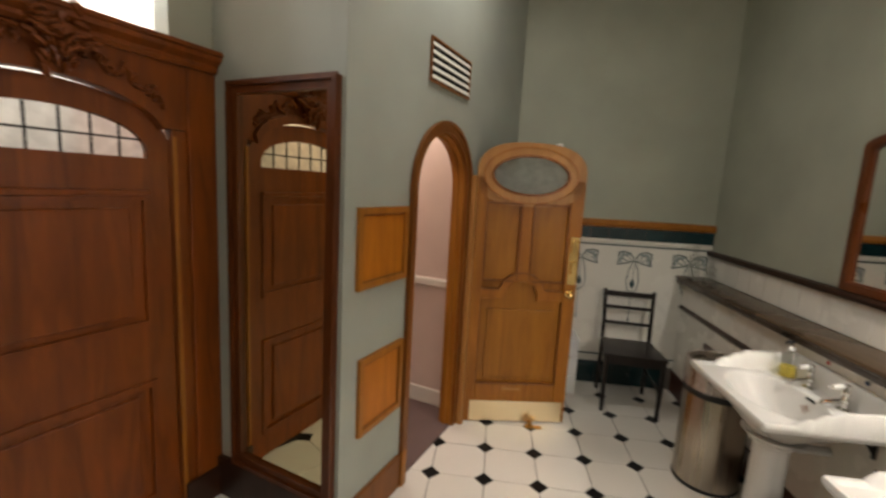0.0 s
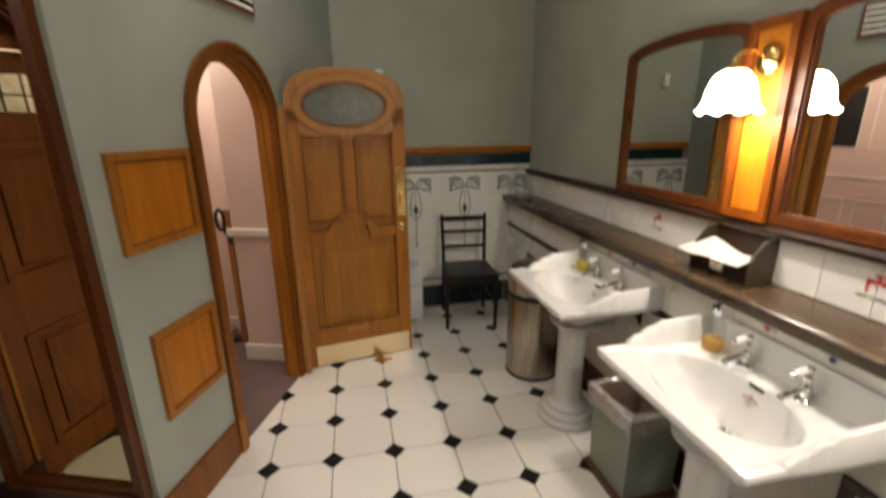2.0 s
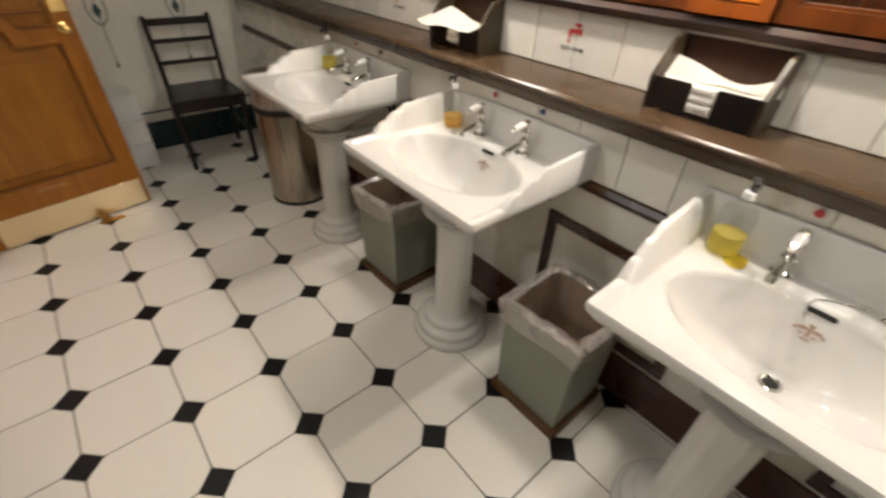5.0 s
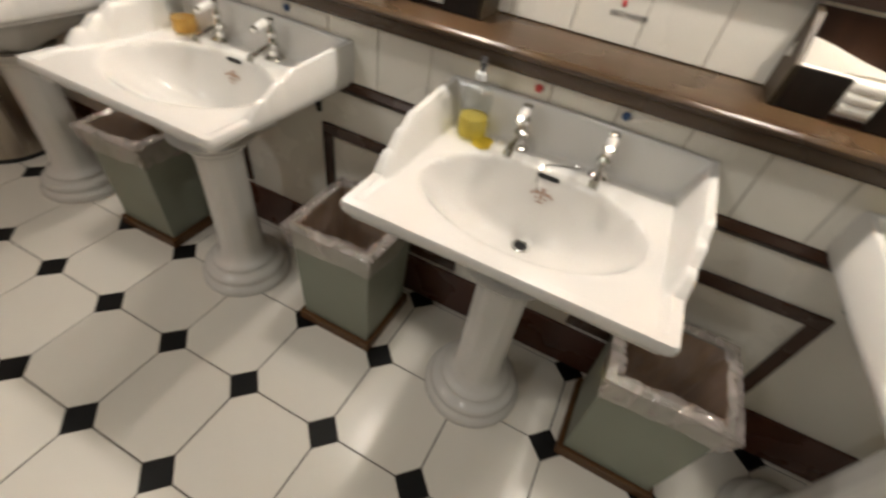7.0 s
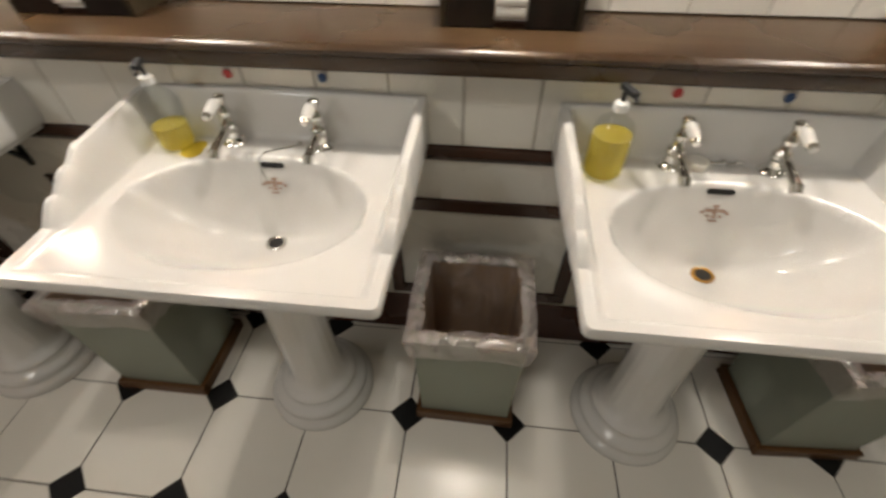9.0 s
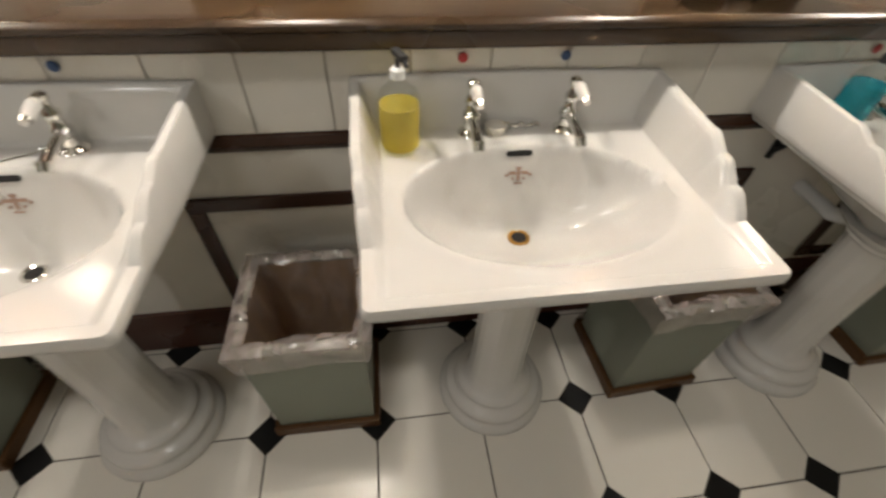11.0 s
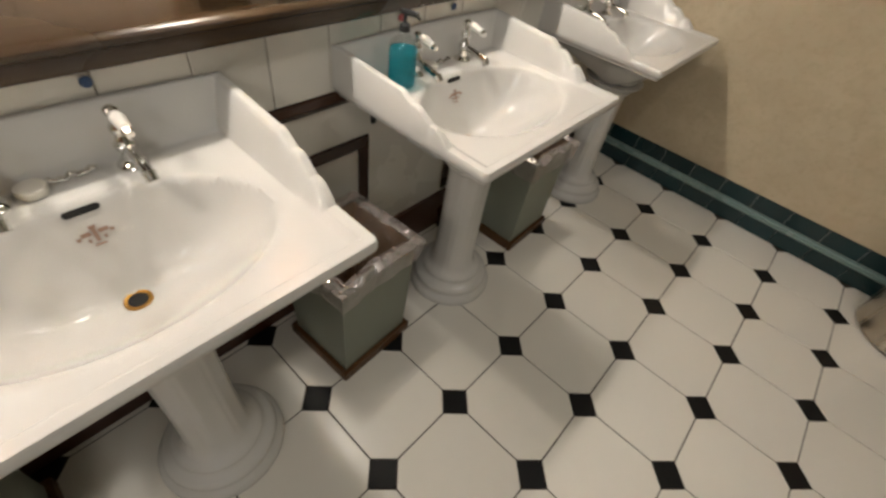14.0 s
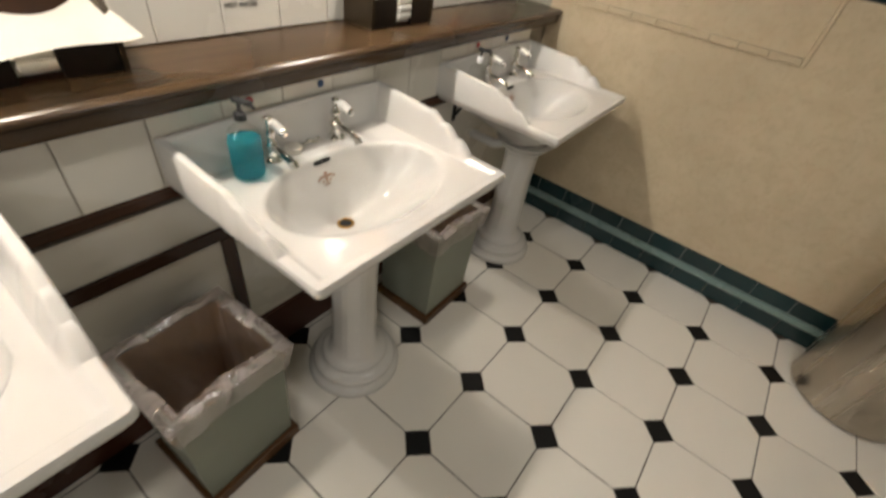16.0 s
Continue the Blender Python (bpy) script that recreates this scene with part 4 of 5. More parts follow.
# ---- far corner ----
def make_chair():
    t = thing("chair", "black-stained wooden ladder-back chair against the tiled wall", "chair", "", pose(1.095, 2.40, 0, 0, 0, -5))
    part("seat", prism([(-0.225, -0.215), (0.225, -0.215), (0.195, 0.19), (-0.195, 0.19)], "z", 0.445, 0.468), EBONY, t)
    part("apron", cube(-0.20, 0.20, -0.195, -0.175, 0.385, 0.445), EBONY, t)
    for sx in (-1, 1):
        part("apron", prism([(sx * 0.20, -0.19), (sx * 0.182, -0.19), (sx * 0.165, 0.18), (sx * 0.183, 0.18)], "z", 0.385, 0.445), EBONY, t)
        part("leg", tube(bmesh.new(), (sx * 0.200, -0.190, 0), (sx * 0.205, -0.195, 0.445), 0.015, 0.020, 8), EBONY, t, "", True)
        back = bmesh.new()
        chain_tube(back, [(sx * 0.185, 0.215, 0), (sx * 0.182, 0.185, 0.45), (sx * 0.184, 0.20, 0.65), (sx * 0.190, 0.235, 0.87)], 0.016, 8)
        part("back_post", back, EBONY, t, "", True)
        part("stretcher", tube(bmesh.new(), (sx * 0.20, -0.19, 0.20), (sx * 0.183, 0.20, 0.22), 0.010, 0.010, 8), EBONY, t, "", True)
    for z, y, h in ((0.845, 0.230, 0.022), (0.735, 0.213, 0.014), (0.605, 0.196, 0.014)):
        part("back_rail", cube(-0.185, 0.185, y - 0.008, y + 0.008, z - h, z + h, 0.004), EBONY, t)
    return t


make_chair()

drawers = thing("drawer_tower", "white plastic drawer tower beside the tiled wall", "drawers", "", pose(0.545, 2.58, 0))
part("carcass", cube(-0.16, 0.16, -0.13, 0.145, 0.0, 0.485, 0.006), WHITE_PLASTIC, drawers)
for k in range(3):
    part("drawer", cube(-0.15, 0.165, -0.142, -0.13, 0.02 + 0.155 * k, 0.165 + 0.155 * k, 0.004), WHITE_PLASTIC, drawers)
    part("drawer_lip", cube(-0.16, 0.168, -0.150, -0.142, 0.150 + 0.155 * k, 0.166 + 0.155 * k, 0.003), WHITE_PLASTIC, drawers)


def stroke(bm, pts, w, y0, y1):
    """A flat painted line through points, w wide."""
    for (x0, z0), (x1, z1) in zip(pts, pts[1:]):
        d = math.hypot(x1 - x0, z1 - z0) or 1
        nx, nz = -(z1 - z0) / d * w / 2, (x1 - x0) / d * w / 2
        ex, ez = (x1 - x0) / d * w * 0.4, (z1 - z0) / d * w * 0.4
        prism([(x0 + nx - ex, z0 + nz - ez), (x1 + nx + ex, z1 + nz + ez), (x1 - nx + ex, z1 - nz + ez), (x0 - nx - ex, z0 - nz - ez)], "y", y0, y1, bm)


def bow_motif(x):
    t = thing("tile_motif", "grey-teal ribbon bow motif glazed on white wall tiles", "tile decoration", "bow motifs", pose(x, YN - 0.008, 0))
    dark = bmesh.new()
    for s in (-1, 1):
        loop = [(s * 0.010, 1.135), (s * 0.040, 1.180), (s * 0.095, 1.192), (s * 0.135, 1.178), (s * 0.128, 1.130), (s * 0.135, 1.078), (s * 0.100, 1.085), (s * 0.055, 1.095), (s * 0.012, 1.120)]
        stroke(dark, loop, 0.011, -0.0022, -0.0002)
        inner = [(s * 0.040, 1.125), (s * 0.060, 1.155), (s * 0.095, 1.160), (s * 0.100, 1.135), (s * 0.080, 1.118), (s * 0.060, 1.110)]
        stroke(dark, inner, 0.008, -0.0020, -0.0002)
        pale = bmesh.new()
        stroke(pale, [(s * 0.050, 1.168), (s * 0.110, 1.170), (s * 0.112, 1.100)], 0.016, -0.0012, -0.0002)
        stroke(dark, [(s * 0.012, 1.115), (s * 0.040, 1.02), (s * 0.050, 0.93), (s * 0.036, 0.865), (s * 0.004, 0.835)], 0.007, -0.0022, -0.0002)
        part("ribbon_shading", pale, MOTIF_PALE, t)
    stroke(dark, [(0, 1.12), (0, 0.96)], 0.005, -0.0018, -0.0002)
    prism([(0, 0.965), (0.024, 0.915), (0, 0.865), (-0.024, 0.915)], "y", -0.0024, -0.0002, dark)
    stroke(dark, [(0, 0.87), (0, 0.60)], 0.005, -0.0018, -0.0002)
    prism([(0, 0.625), (0.009, 0.60), (0, 0.575), (-0.009, 0.60)], "y", -0.0024, -0.0002, dark)
    part("ribbon", dark, MOTIF, t)


for x in (0.275, 0.715, 1.157, 1.600):
    bow_motif(x)


def vase(x, y, h, r, label):
    t = thing("glass_vase", label, "vase", "", pose(x, y, 1.0205))
    prof = [(r * 0.85, 0), (r, 0.01), (r, h * 0.35), (r * 0.55, h * 0.42), (r * 0.95, h * 0.52), (r * 0.9, h * 0.68), (r * 0.4, h * 0.78), (r * 0.5, h)]
    inner = [(q * 0.86, z) for q, z in prof[::-1] if z > 0.02] + [(r * 0.7, 0.012)]
    part("vessel", lathe(prof + inner, 20), THICK_GLASS, t, "", True)


vase(1.585, 2.62, 0.27, 0.045, "tall clear glass vase standing on the ledge")
vase(1.665, 2.52, 0.16, 0.050, "short clear glass vase standing on the ledge")

sensor = thing("wall_sensor", "small white plastic sensor high on the sage wall", "sensor", "", pose(0.45, YN, 2.0))
part("housing", cube(-0.028, 0.028, -0.036, -0.001, -0.055, 0.055, 0.008), WHITE_PLASTIC, sensor)
part("lens_cover", cube(-0.020, 0.020, -0.040, -0.036, -0.045, -0.005, 0.002), WHITE_GLOSS, sensor)

# ---- mirrors, lamps and dispensers along the basin wall ----
COLS = LAMP_Y


def arch_mirror(y0, y1, label):
    t = thing("arched_mirror", label, "mirror", "mirrors above the basins", pose(XW, 0, 0))
    yc, hw = (y0 + y1) / 2, (y1 - y0) / 2
    def line(d):
        return [(y0 + d, 1.248 + d), (y0 + d, 1.955 - d * 0.6)] + [(yc + (hw - d) * math.cos(radians(a)), 1.955 - d * 0.6 + (0.070 - d * 0.4) * math.sin(radians(a)) ** 0.8) for a in range(168, 6, -8)] + [(y1 - d, 1.955 - d * 0.6), (y1 - d, 1.248 + d)]
    part("frame", band(line(0), line(0.038), "x", -0.030, -0.001), FRAME_RED, t, "", True)
    part("frame_bead", band(line(0.036), line(0.046), "x", -0.022, -0.004), FRAME_RED, t, "", True)
    part("mirror_glass", prism(line(0.03), "x", -0.010, -0.003), MIRROR, t, "silvered glass")


def wall_column(y):
    t = thing("lamp_column", "orange varnished oak column between the mirrors", "column", "columns between mirrors", pose(XW, y, 0))
    part("backboard", cube(-0.032, -0.001, -0.098, 0.098, 1.247, 1.985, 0.003), MAHOGANY, t)
    part("frame", band(*ring_rect(-0.098, 0.098, 1.248, 1.984, 0.030), "x", -0.046, -0.032), MAHOGANY, t)
    part("panel", cube(-0.038, -0.032, -0.065, 0.065, 1.282, 1.95, 0.002), OAK_PANEL, t, "orange oak panel")


def shade_profile():
    bm = bmesh.new()
    prof = [(0.026, 0.080), (0.034, 0.078), (0.052, 0.066), (0.072, 0.042), (0.082, 0.008), (0.087, -0.030), (0.096, -0.058), (0.106, -0.066)]
    seg, rings = 48, []
    for k, (r, z) in enumerate(prof + [(r - 0.005, z) for r, z in prof[::-1]]):
        w = smoothstep(0.080, 0.106, r)
        ring = []
        for i in range(seg):
            a = 2 * math.pi * i / seg
            q = r * (1 + 0.045 * w * math.cos(8 * a))
            ring.append(bm.verts.new((q * math.cos(a), q * math.sin(a), z + 0.008 * w * math.cos(8 * a))))
        rings.append(ring)
    for A, B in zip(rings, rings[1:] + rings[:1]):
        for i in range(seg):
            bm.faces.new((A[i], A[(i + 1) % seg], B[(i + 1) % seg], B[i]))
    bmesh.ops.recalc_face_normals(bm, faces=bm.faces)
    return bm


def wall_lamp(y):
    t = thing("wall_lamp", "lit opal glass bell lamp on brass swan-neck bracket", "wall lamp", "wall lamps", pose(LAMP_X, y, LAMP_Z))
    part("shade", shade_profile(), SHADE, t, "glowing scalloped opal glass shade", True)
    arm = bmesh.new()
    w = XW - LAMP_X - 0.046
    chain_tube(arm, [(w, 0, 0.115), (w - 0.03, 0, 0.135), (w * 0.5, 0, 0.150), (0.02, 0, 0.140), (0, 0, 0.115), (0, 0, 0.085)], 0.008, 10)
    part("arm", arm, BRASS, t, "", True)
    part("gallery", lathe([(0.012, 0.072), (0.034, 0.074), (0.036, 0.082), (0.026, 0.092), (0.016, 0.100), (0.010, 0.118), (0.003, 0.120)], 20), BRASS, t, "", True)
    plate = lathe([(0.050, 0), (0.049, 0.006), (0.040, 0.012), (0.026, 0.016), (0.018, 0.024), (0.006, 0.028)], 24)
    plate.transform(pose(w + 0.0005, 0, 0.115, 0, -90, 0))
    part("rose", plate, BRASS, t, "round brass wall rose", True)


def towel_box(y, spill):
    t = thing("towel_dispenser", "dark wooden paper towel box on the brown ledge", "towel box", "paper towel boxes", pose(0, y, 1.0205))
    W = 0.137
    side = [(1.625, 0.0), (1.622, 0.085), (1.690, 0.168), (XW - 0.002, 0.175), (XW - 0.002, 0.0)]
    for s in (-1, 1):
        part("side_panel", prism([(x, z) for x, z in side], "y", s * W - 0.006, s * W + 0.006), OLIVE_WOOD, t)
    part("back_panel", cube(XW - 0.012, XW - 0.003, -W + 0.007, W - 0.007, 0, 0.174), MAHOGANY_DEEP, t)
    part("base", cube(1.635, XW - 0.013, -W + 0.007, W - 0.007, 0.0, 0.010), MAHOGANY_DEEP, t)
    for s in (-1, 1):
        part("front_panel", cube(1.625, 1.634, min(s * 0.033, s * (W - 0.007)), max(s * 0.033, s * (W - 0.007)), 0, 0.084, 0.002), EBONY, t, "black front panel with a slot")
    stack = thing("paper_towels", "folded white paper towels spilling over their box", "paper towels", "paper towels", pose(0, y, 1.0205))
    rr = random.Random(int(y * 100))
    for k in range(9):
        d = rr.uniform(-0.003, 0.003)
        part("folded_towel", cube(1.640 + d, XW - 0.016, -W + 0.012 + d, W - 0.012 + d, 0.011 + 0.0075 * k, 0.0175 + 0.0075 * k), PAPER, stack)
    sheet = bmesh.new()
    n, m = 14, 8
    g = []
    for i in range(n + 1):
        v = -1 + 2 * i / n
        row = []
        for j in range(m + 1):
            u = j / m
            x = 1.715 - spill * u
            z = 0.082 + 0.030 * v * v * (1 - 0.3 * u) + 0.012 * math.sin(v * 3.1 + u * 2) - 0.020 * u * u + 0.012
            row.append(sheet.verts.new((x + 0.012 * v * v, v * (W + 0.016 * u) , z)))
        g.append(row)
    for i in range(n):
        for j in range(m):
            sheet.faces.new((g[i][j], g[i + 1][j], g[i + 1][j + 1], g[i][j + 1]))
    ret = bmesh.ops.solidify(sheet, geom=sheet.faces[:], thickness=0.0025)
    part("loose_sheet", sheet, PAPER, stack, "loose curled sheet", True)
    for k in range(3):
        d = rr.uniform(-0.002, 0.002)
        part("folded_edge", cube(1.616 + d, 1.630, -0.029, 0.029, 0.022 + 0.021 * k, 0.042 + 0.021 * k, 0.006), PAPER, stack, "", True)


def text_mesh(body, size, mat_):
    cu = bpy.data.curves.new("lettering", "FONT")
    cu.body, cu.size, cu.align_x, cu.align_y, cu.extrude = body, size, "CENTER", "CENTER", 0.0004
    ob = bpy.data.objects.new("lettering", cu)
    scene.collection.objects.link(ob)
    bpy.context.view_layer.update()
    me = bpy.data.meshes.new_from_object(ob.evaluated_get(bpy.context.evaluated_depsgraph_get()))
    bpy.data.objects.remove(ob)
    me.materials.clear()
    me.materials.append(mat_)
    return me


LETTERS = text_mesh("HOT WATER", 0.0155, BLACK_INK)


def hot_sign(y):
    t = thing("hot_water_sign", "printed hot water sign with red tap on white tile", "sign", "hot water signs", pose(XW - 0.009, y, 1.13))
    tapm = bmesh.new()
    def blk(y0, y1, z0, z1):
        box(tapm, -0.0015, -0.0002, -y1 * 0.8, -y0 * 0.8, z0 * 0.8, z1 * 0.8)
    blk(-0.028, 0.028, 0.006, 0.022)
    blk(-0.030, -0.016, -0.010, 0.014)
    blk(0.006, 0.016, 0.020, 0.036)
    blk(-0.006, 0.028, 0.034, 0.044)
    blk(0.026, 0.034, 0.000, 0.028)
    lathe([(0.0055, 0), (0.001, 0.0005)], 10, tapm)
    bmesh.ops.create_icosphere(tapm, subdivisions=1, radius=1, matrix=Matrix.Translation((-0.0009, 0.019, -0.019)) @ Matrix.Diagonal((0.0006, 0.006, 0.009, 1)))
    part("tap_picture", tapm, RED, t, "red tap and drop picture")
    words = new("lettering", LETTERS)
    words.parent = t
    words.matrix_basis = Matrix.Translation((-0.0010, 0, -0.042)) @ Matrix(((0, 0, -1, 0), (-1, 0, 0, 0), (0, 1, 0, 0), (0, 0, 0, 1)))


EDGES = [1.355] + [v for c in COLS for v in (c + 0.10, c - 0.10)] + [-4.12]
for k in range(0, len(EDGES), 2):
    arch_mirror(EDGES[k + 1], EDGES[k], "arched mirror in red-brown wooden frame")
for k, y in enumerate(COLS):
    wall_column(y)
    wall_lamp(y)
    towel_box((0.46, -0.495, -1.45, -2.405, -3.36)[k], (0.16, 0.05, 0.035, 0.19, 0.06)[k])
for y in (0.99, -0.005, -0.965, -1.92, -2.88, -3.85):
    hot_sign(y)


def marker(y, mat_, label):
    t = thing("tap_marker", label, "marker dot", "tap marker dots", pose(XL - 0.007, y, 0.928))
    d = lathe([(0.0105, 0), (0.010, 0.002), (0.001, 0.003)], 16)
    d.transform(pose(0, 0, 0, 0, -90, 0))
    part("disc", d, mat_, t)


for y in BASINS:
    marker(y + 0.108, RED, "round red hot tap marker on white tile")
    marker(y - 0.108, BLUE, "round dark blue cold tap marker on white tile")


def soap(y, x, mat_, fill, label, h=0.115, r=0.036, pump=True):
    t = thing("soap_bottle", label, "soap bottle", "soap bottles", pose(x, y, DECK + 0.001, 0, 0, 20))
    prof = [(r * 0.9, 0), (r, 0.006), (r, h * 0.72), (r * 0.85, h * 0.83), (r * 0.42, h * 0.93), (r * 0.36, h)]
    inner = [(q - 0.0025, z) for q, z in prof[::-1] if z > 0.01] + [(r * 0.85, 0.006)]
    part("bottle", lathe(prof + inner, 24), GLASS, t, "clear glass", True)
    part("liquid", lathe([(r * 0.86, 0.0065), (r - 0.003, 0.012), (r - 0.003, h * fill * 0.95), (r - 0.0035, h * fill)], 24), mat_, t, "", True)
    part("collar", lathe([(r * 0.34, h), (r * 0.34, h + 0.015), (r * 0.22, h + 0.019)], 16), WHITE_PLASTIC if mat_ is not SOAP_BLUE else RUBBER, t, "", True)
    p = bmesh.new()
    tube(p, (0, 0, h + 0.019), (0, 0, h + 0.040), 0.0045)
    box(p, -0.034, 0.012, -0.0075, 0.0075, h + 0.038, h + 0.050, 0.003)
    tube(p, (-0.030, 0, h + 0.043), (-0.040, 0, h + 0.034), 0.004)
    part("pump", p, RUBBER, t, "black pump", True)


soap(BASINS[0] + 0.225, 1.475, SOAP_YELLOW, 0.42, "glass pump bottle of yellow soap on washbasin", 0.140, 0.038)
soap(BASINS[1] + 0.225, 1.475, SOAP_AMBER, 0.32, "glass pump bottle with little amber soap", 0.140, 0.038)
soap(BASINS[2] + 0.228, 1.475, SOAP_YELLOW, 0.38, "glass pump bottle a third full of yellow soap", 0.146, 0.039)
soap(BASINS[3] + 0.245, 1.462, SOAP_YELLOW, 0.66, "glass pump bottle mostly full of yellow soap", 0.142, 0.041)
soap(BASINS[4] + 0.190, 1.470, SOAP_BLUE, 0.70, "glass pump bottle of teal blue soap", 0.142, 0.039)
soap(BASINS[5] + 0.230, 1.470, GLASS, 0.20, "nearly empty clear glass pump bottle")


def soap_spill(y, x):
    t = thing("soap_spill", "small yellow puddle of spilt soap beside the bottle", "soap spill", "", pose(x, y, DECK + 0.0005))
    part("puddle", lathe([(0.030, 0), (0.027, 0.0014), (0.001, 0.0018)], 24, shape=lambda a, k, z: 1 + 0.16 * math.cos(2 * a) + 0.08 * math.cos(3 * a + 1)), SOAP_YELLOW, t, "", True)


soap_spill(BASINS[2] + 0.188, 1.462)


def plug(y, label):
    t = thing("sink_plug", label, "sink plug", "sink plugs", pose(1.505, y, DECK + 0.0005))
    part("stopper", lathe([(0.021, 0), (0.0235, 0.011), (0.0225, 0.016), (0.006, 0.018)], 18), WHITE_GLOSS, t, "off-white rubber stopper", True)
    c = bmesh.new()
    for k in range(15):
        bmesh.ops.create_icosphere(c, subdivisions=1, radius=0.0062, matrix=Matrix.Translation((0.010 + 0.004 * math.sin(k * 1.1), -0.022 - 0.0052 * k, 0.006 + 0.002 * math.sin(k * 2.0))))
    part("chain", c, CHROME, t, "tarnished ball chain", True)


plug(BASINS[3] + 0.040, "off-white sink plug on ball chain behind taps")
plug(BASINS[4] + 0.040, "off-white sink plug on chain lying on basin")


loose = thing("plug_chain", "thin loose chrome plug chain lying by the overflow", "chain", "", pose(XL - 0.001, BASINS[2], 0))
link = bmesh.new()
chain_tube(link, [(-u, v, basin_top(u, v) + 0.0025) for u, v in ((0.072, -0.048), (0.078, -0.036), (0.088, -0.018), (0.100, 0.006), (0.114, 0.022), (0.128, 0.028), (0.140, 0.024), (0.147, 0.012))], 0.0017, 6)
tube(link, (-0.070, -0.054, DECK + 0.004), (-0.073, -0.044, DECK + 0.006), 0.005)
part("chain", link, CHROME, loose, "", True)


# ---- brown glazed frames on the dado ----
def dado_frame(y):
    t = tagged(new("trim_dado_frame", None), "dark brown glazed tile frame on the dado", "trim", "", "structure")
    t.matrix_basis = pose(XL, y, 0)
    for b in ((-0.280, 0.280, 0.568, 0.608), (-0.280, 0.280, 0.205, 0.245)):
        part("bar", cube(-0.011, -0.001, b[0], b[1], b[2], b[3], 0.003), BROWN_TILE, t)
    for s in (-1, 1):
        part("bar", cube(-0.0105, -0.001, s * 0.260 - 0.020, s * 0.260 + 0.020, 0.245, 0.568, 0.003), BROWN_TILE, t)


for y in (1.98, 0.50, -0.445, -1.43, -2.368, -3.33):
    dado_frame(y)


# ---- waste bins ----
def square_ring(bm, hx, hy, z, n=10, jitter=0.0, rr=None, drop=0.0):
    pts = []
    for sx, sy, ex, ey in ((-1, -1, 1, -1), (1, -1, 1, 1), (1, 1, -1, 1), (-1, 1, -1, -1)):
        for k in range(n):
            q = k / n
            x, y = hx * (sx + (ex - sx) * q), hy * (sy + (ey - sy) * q)
            w = (len(pts) * 2 * math.pi / (4 * n))
            j = jitter * (math.sin(3 * w + rr.phase) + 0.35 * math.sin(8 * w + 2.1 * rr.phase) + rr.gauss(0, 0.12)) if rr else 0
            pts.append(bm.verts.new((x + (j if abs(abs(x) - hx) < 1e-6 else 0), y + (j if abs(abs(y) - hy) < 1e-6 else 0), z + (drop * (math.sin(2 * w + rr.phase) + rr.gauss(0, 0.4)) if rr else 0))))
    return pts


